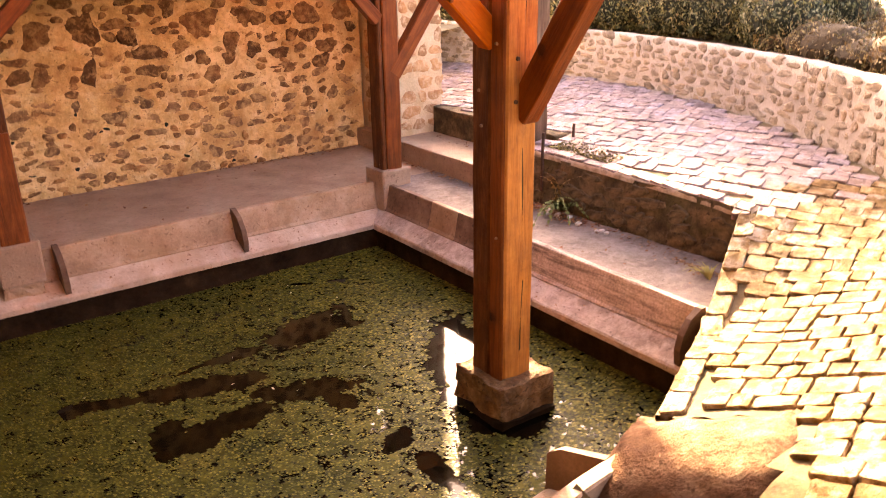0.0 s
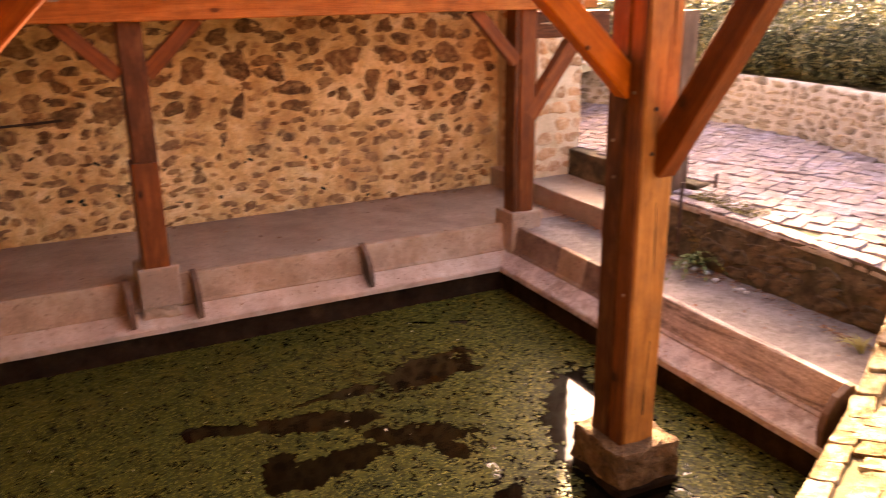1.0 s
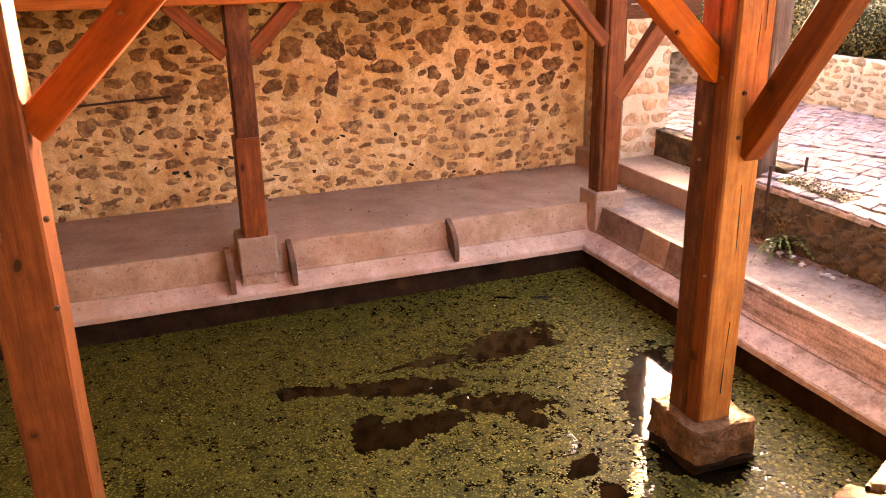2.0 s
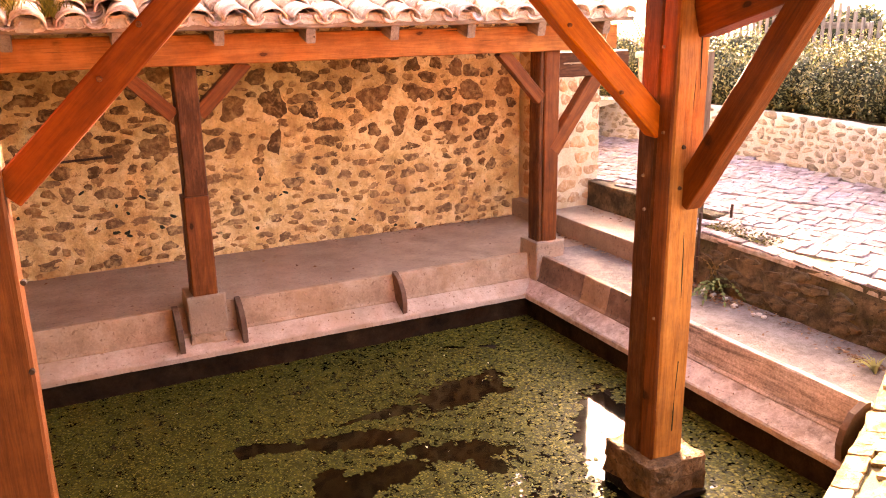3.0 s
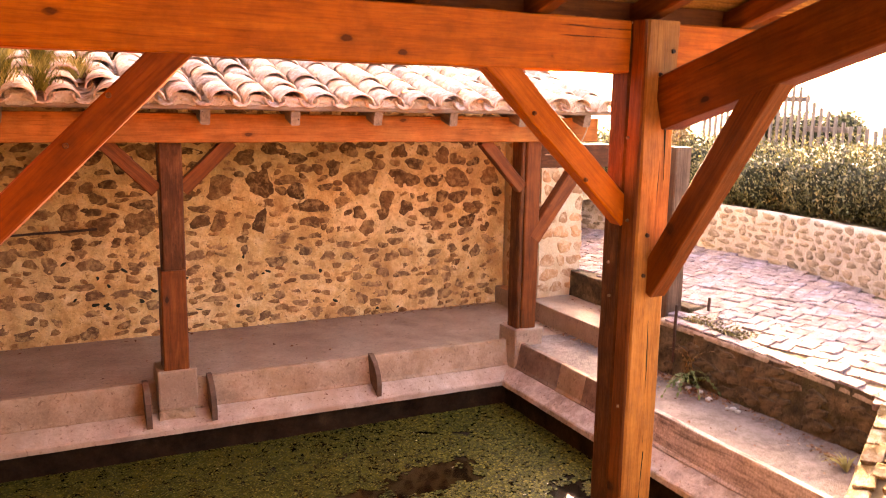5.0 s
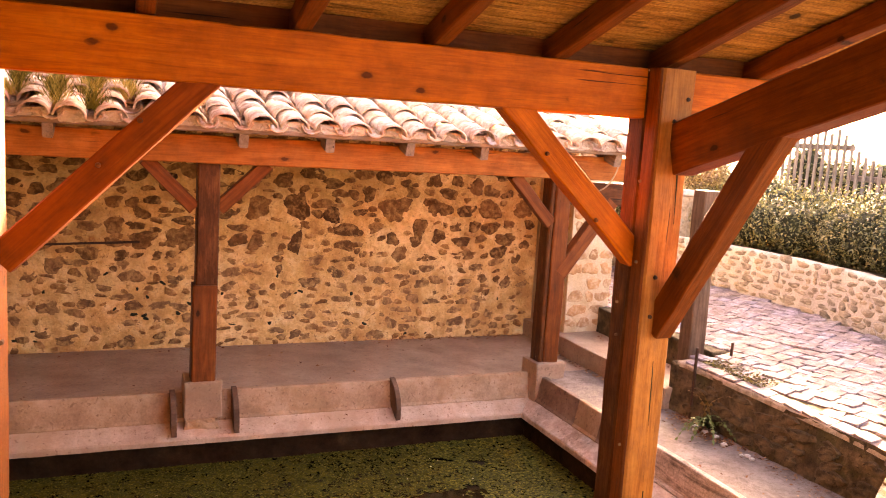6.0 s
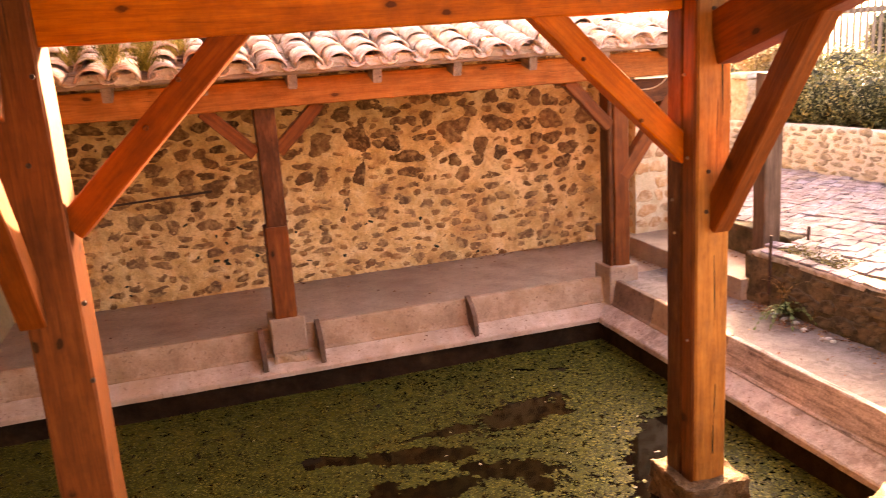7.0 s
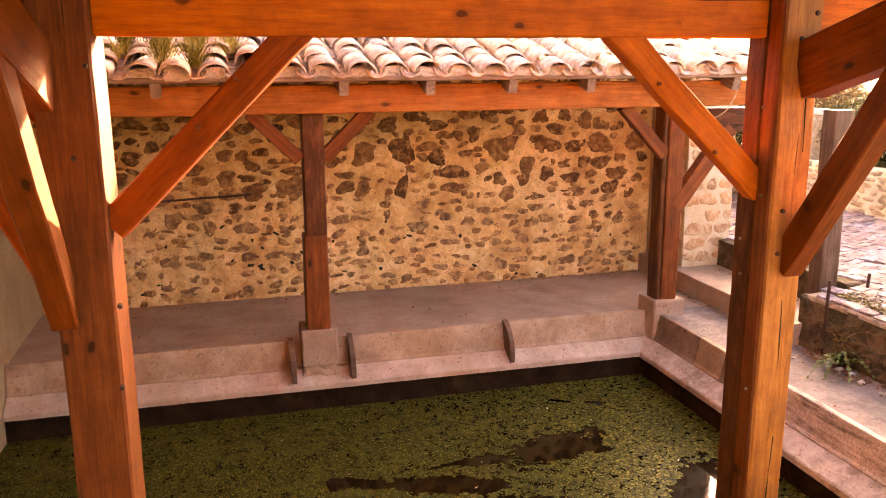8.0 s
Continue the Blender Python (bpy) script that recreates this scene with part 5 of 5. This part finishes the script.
# rough stones in the face of the retaining wall
inv = Matrix.Translation(ret.location).inverted()
for i in range(46):
    y, z = rng.uniform(-2.75, -0.95), rng.uniform(-0.1, 0.17)
    me = rubble_mesh("wall_stone", rng.uniform(0.08, 0.22), rng.uniform(0.04, 0.09), 0.014, 3300 + i, M_DARKSTONE, 9)
    x = 0.9 - 0.03 * (y + 0.85) - 0.05 * (1 - (z + 0.2) / 0.43)
    shared("wall_stone", me, ret, pose(x, y, z, 0, rng.uniform(-12, 12), -90)).matrix_parent_inverse = inv


# canal tiles: channels below, covers above
def tile_mesh(name, r0, r1, length, up, seed):
    r = random.Random(seed)
    vv, ff = [], []
    nseg = 8
    for j, (y, rad) in enumerate(((0.0, r0), (length, r1))):
        for t in (0, 1):
            rr = rad - 0.013 * t
            for i in range(nseg + 1):
                a = math.pi * i / nseg
                vv.append((rr * math.cos(a) + r.uniform(-0.002, 0.002), y + r.uniform(-0.006, 0.006), up * rr * math.sin(a) * 0.78))
    k = nseg + 1
    for i in range(nseg):
        a, b, c, d = i, k + i, 2 * k + i, 3 * k + i
        ff += [(a, a + 1, c + 1, c), (b, d, d + 1, b + 1), (a, b, b + 1, a + 1), (c, c + 1, d + 1, d)]
    ff += [(0, 2 * k, 3 * k, k), (k - 1, 2 * k - 1, 4 * k - 1, 3 * k - 1)]
    me = bpy.data.meshes.new(name)
    me.from_pydata(vv, [], ff)
    me.update()
    me.polygons.foreach_set("use_smooth", [True] * len(me.polygons))
    me.materials.append(M_TILE)
    return me


COVER = [tile_mesh("roof_tile", 0.104, 0.088, 0.38, 1, 60 + i) for i in range(5)]
CHAN = [tile_mesh("channel_tile", 0.075, 0.09, 0.42, -1, 70 + i) for i in range(4)]
inv = Matrix.Translation(roof_far.location).inverted()
tilt = math.degrees(math.atan(SF))
for c in range(24):
    x = -4.72 + 0.238 * c
    for k in range(11):
        y = -0.25 + 0.25 * k
        z = 1.865 + SF * (y + 0.17)
        drop = 0.02 * noise.noise(Vector((x * 1.7, y, 3)))
        if k < 10:
            ob = shared("roof_tile", rng.choice(COVER), roof_far, pose(x + rng.gauss(0, 0.011), y + rng.uniform(-0.04, 0.04), z + 0.04 + drop + rng.uniform(-0.004, 0.012), tilt - 2.2 + rng.gauss(0, 1.3), rng.gauss(0, 4), rng.gauss(0, 3.2)))
            ob.matrix_parent_inverse = inv
        if k < 5 and c < 23:
            ob = shared("channel_tile", rng.choice(CHAN), roof_far, pose(x + 0.119, y + 0.02, z + 0.07, tilt - 1.5 + rng.gauss(0, 0.8), 0, rng.gauss(0, 1.5)))
            ob.matrix_parent_inverse = inv
# mortar packed under the tile ends along the eave
bm = bmesh.new()
for c in range(24):
    x = -4.72 + 0.238 * c
    b2 = block_bm(x - 0.085, x + 0.085, -0.2, -0.08, 1.86, 1.935, 0.03, 0.02, 0.014, 600 + c)
    me = bpy.data.meshes.new("bedding")
    b2.to_mesh(me)
    b2.free()
    bm.from_mesh(me)
    bpy.data.meshes.remove(me)
ob = tagged(part("mortar_bedding", bm, M_PALEMORTAR, roof_far), kind="stuff")
ob.matrix_parent_inverse = inv


# cobbles
def cobble_data(seed, lx=0.15, ly=0.128, h=0.05):
    """A roughly squared sett with clipped corners and a worn top."""
    r = random.Random(seed)
    out = []
    for sx, sy in ((1, 1), (-1, 1), (-1, -1), (1, -1)):
        cx, cy = sx * lx / 2 * r.uniform(0.94, 1.02), sy * ly / 2 * r.uniform(0.93, 1.02)
        c = r.uniform(0.007, 0.016)
        a, b = (cx - sx * c, cy), (cx, cy - sy * c)
        m = (cx - sx * lx * r.uniform(0.35, 0.6), cy + sy * r.uniform(-0.006, 0.003))
        m2 = (cx + sx * r.uniform(-0.006, 0.003), cy - sy * ly * r.uniform(0.35, 0.6))
        out += [b, a, m] if sx * sy > 0 else [a, b, m2]
    n = len(out)
    tx, ty = r.uniform(-0.03, 0.03), r.uniform(-0.03, 0.03)
    vv = [(x, y, -h * 0.6) for x, y in out] + [(x, y, h * 0.2) for x, y in out]
    vv += [(x * 0.95, y * 0.94, h * 0.33 + x * tx + y * ty + r.uniform(-0.0035, 0.0035)) for x, y in out]
    ff = []
    for i in range(n):
        k = (i + 1) % n
        ff += [(i, k, n + k, n + i), (n + i, n + k, 2 * n + k, 2 * n + i)]
    ff.append(tuple(range(2 * n, 3 * n)))
    return vv, ff


COB = []
for i in range(12):
    vv, ff = cobble_data(300 + i)
    me = bpy.data.meshes.new("cobble")
    me.from_pydata(vv, [], ff)
    me.update()
    me.materials.append(M_COBBLE)
    pink = me.copy()
    pink.materials[0] = M_COB3
    COB.append((me, pink, vv, ff))
ROW_T = (EDGE_N + EDGE_T * 0.18).normalized()
ROW_N = Vector((-ROW_T.y, ROW_T.x))
spots = []
q0 = -6.5
while q0 < 6.5:
    s = -7.0 + rng.uniform(0, 0.15)
    wid = rng.uniform(0.85, 1.2)
    while s < 6.0:
        sc = rng.uniform(0.6, 1.2)
        ss = s + 0.075 * sc
        bend = 0.05 * noise.noise(Vector((ss * 0.7, q0 * 0.7, 5)))
        p = EDGE_A + ROW_T * ss + ROW_N * (q0 + bend)
        s += 0.146 * sc
        if paved(p.x, p.y, 0.12) and ((p - ARC_C).length < ARC_R - 0.05 or p.x < -2.2) and p.y > -8.6 and p.x > -4.75 and not on_kerb(p.x, p.y, 0.045) and not (p.x < EDGE_B.x + 0.12 and p.y > -4.3):
            spots.append((p.x, p.y, sc, wid, ROW_T))
    q0 += 0.124 * wid
# straight border rows along the pool's edge and on the retaining wall
s = 0.0
while s < 1.88:
    sc = rng.uniform(0.8, 1.5)
    p = EDGE_A + EDGE_T * (s + 0.075 * sc) + EDGE_N * 0.06
    spots.append((p.x, p.y, sc, 0.9, EDGE_T))
    s += 0.15 * sc
y = -0.92
while y > -2.8:
    sc = rng.uniform(0.65, 1.15)
    spots.append((0.965 - 0.03 * (y + 0.85), y - 0.075 * sc, sc, 0.9, Vector((0, -1))))
    y -= 0.15 * sc
for x, y in ((0.9, -2.88), (1.02, -2.93), (0.96, -2.8)):
    spots.append((x, y, 0.8, 0.85, EDGE_T))
spots.sort(key=lambda q: (q[0] - 0.35) ** 2 + (q[1] + 3.7) ** 2)


def cobble_pose(x, y, sc, wid, along):
    e = 0.04
    gx = (pave_z(x + e, y) - pave_z(x - e, y)) / (2 * e)
    gy = (pave_z(x, y + e) - pave_z(x, y - e)) / (2 * e)
    n = Vector((-gx, -gy, 1)).normalized()
    t = Vector((along.x, along.y, 0))
    t = (t - n * t.dot(n)).normalized()
    b = n.cross(t)
    m = Matrix((t, b, n)).transposed().to_4x4()
    k = 0.3 if along.x == 0 else 1.0  # the border on the wall is laid true
    return Matrix.Translation((x, y, pave_z(x, y) + rng.uniform(-0.006, 0.005))) @ m @ pose(0, 0, 0, rng.gauss(0, 2) * k, rng.gauss(0, 2) * k, rng.gauss(0, 3) * k) @ Matrix.Diagonal((sc, wid, 1, 1))


# sun-tinted setts near the pool, shade-tinted ones further up the ramp
for (x, y, sc, wid, along) in spots[:300]:
    ochre, pink, _, _ = rng.choice(COB)
    shared("cobble", pink if y + 0.35 * x + rng.uniform(-0.25, 0.25) > -2.55 else ochre, pavement, cobble_pose(x, y, sc, wid, along))
v, f = [], []
for (x, y, sc, wid, along) in spots[300:]:
    _, _, vv, ff = rng.choice(COB)
    m = cobble_pose(x, y, sc, wid, along)
    k = len(v)
    v += [tuple(m @ Vector(q)) for q in vv]
    f += [tuple(k + i for i in g) for g in ff]
if v:
    tagged(link_mesh("cobbles", v, f, M_COB2, pavement), kind="stuff")

# big rounded kerb stone at the pool's near corner
kc = EDGE_A + EDGE_T * 2.23 + EDGE_N * 0.25
kerb = thing("kerb_stone", (kc.x, kc.y, -0.5), "large rounded ochre kerb stone at the pool's corner", "kerb stone")
bm = block_bm(-0.42, 0.4, -0.34, 0.34, 0.0, 0.5, 0.05, 0.07, 0.02, 81)
for q in bm.verts:
    if q.co.z > 0.25:
        w = kc + EDGE_T * q.co.x + EDGE_N * q.co.y
        e = max(abs(q.co.x / 0.37), abs(q.co.y / 0.33))
        q.co.z += (pave_z(w.x, w.y) + 0.012 - 0.02 * smooth(0.0, -0.3, q.co.y) - 0.13 * smooth(-0.02, 0.42, q.co.x) - 0.03 * e ** 4) * (q.co.z - 0.25) / 0.25
part("stone", bm, M_KERB, kerb, smooth=True).matrix_basis = Matrix((Vector((EDGE_T.x, EDGE_T.y, 0)), Vector((EDGE_N.x, EDGE_N.y, 0)), Vector((0, 0, 1)))).transposed().to_4x4()
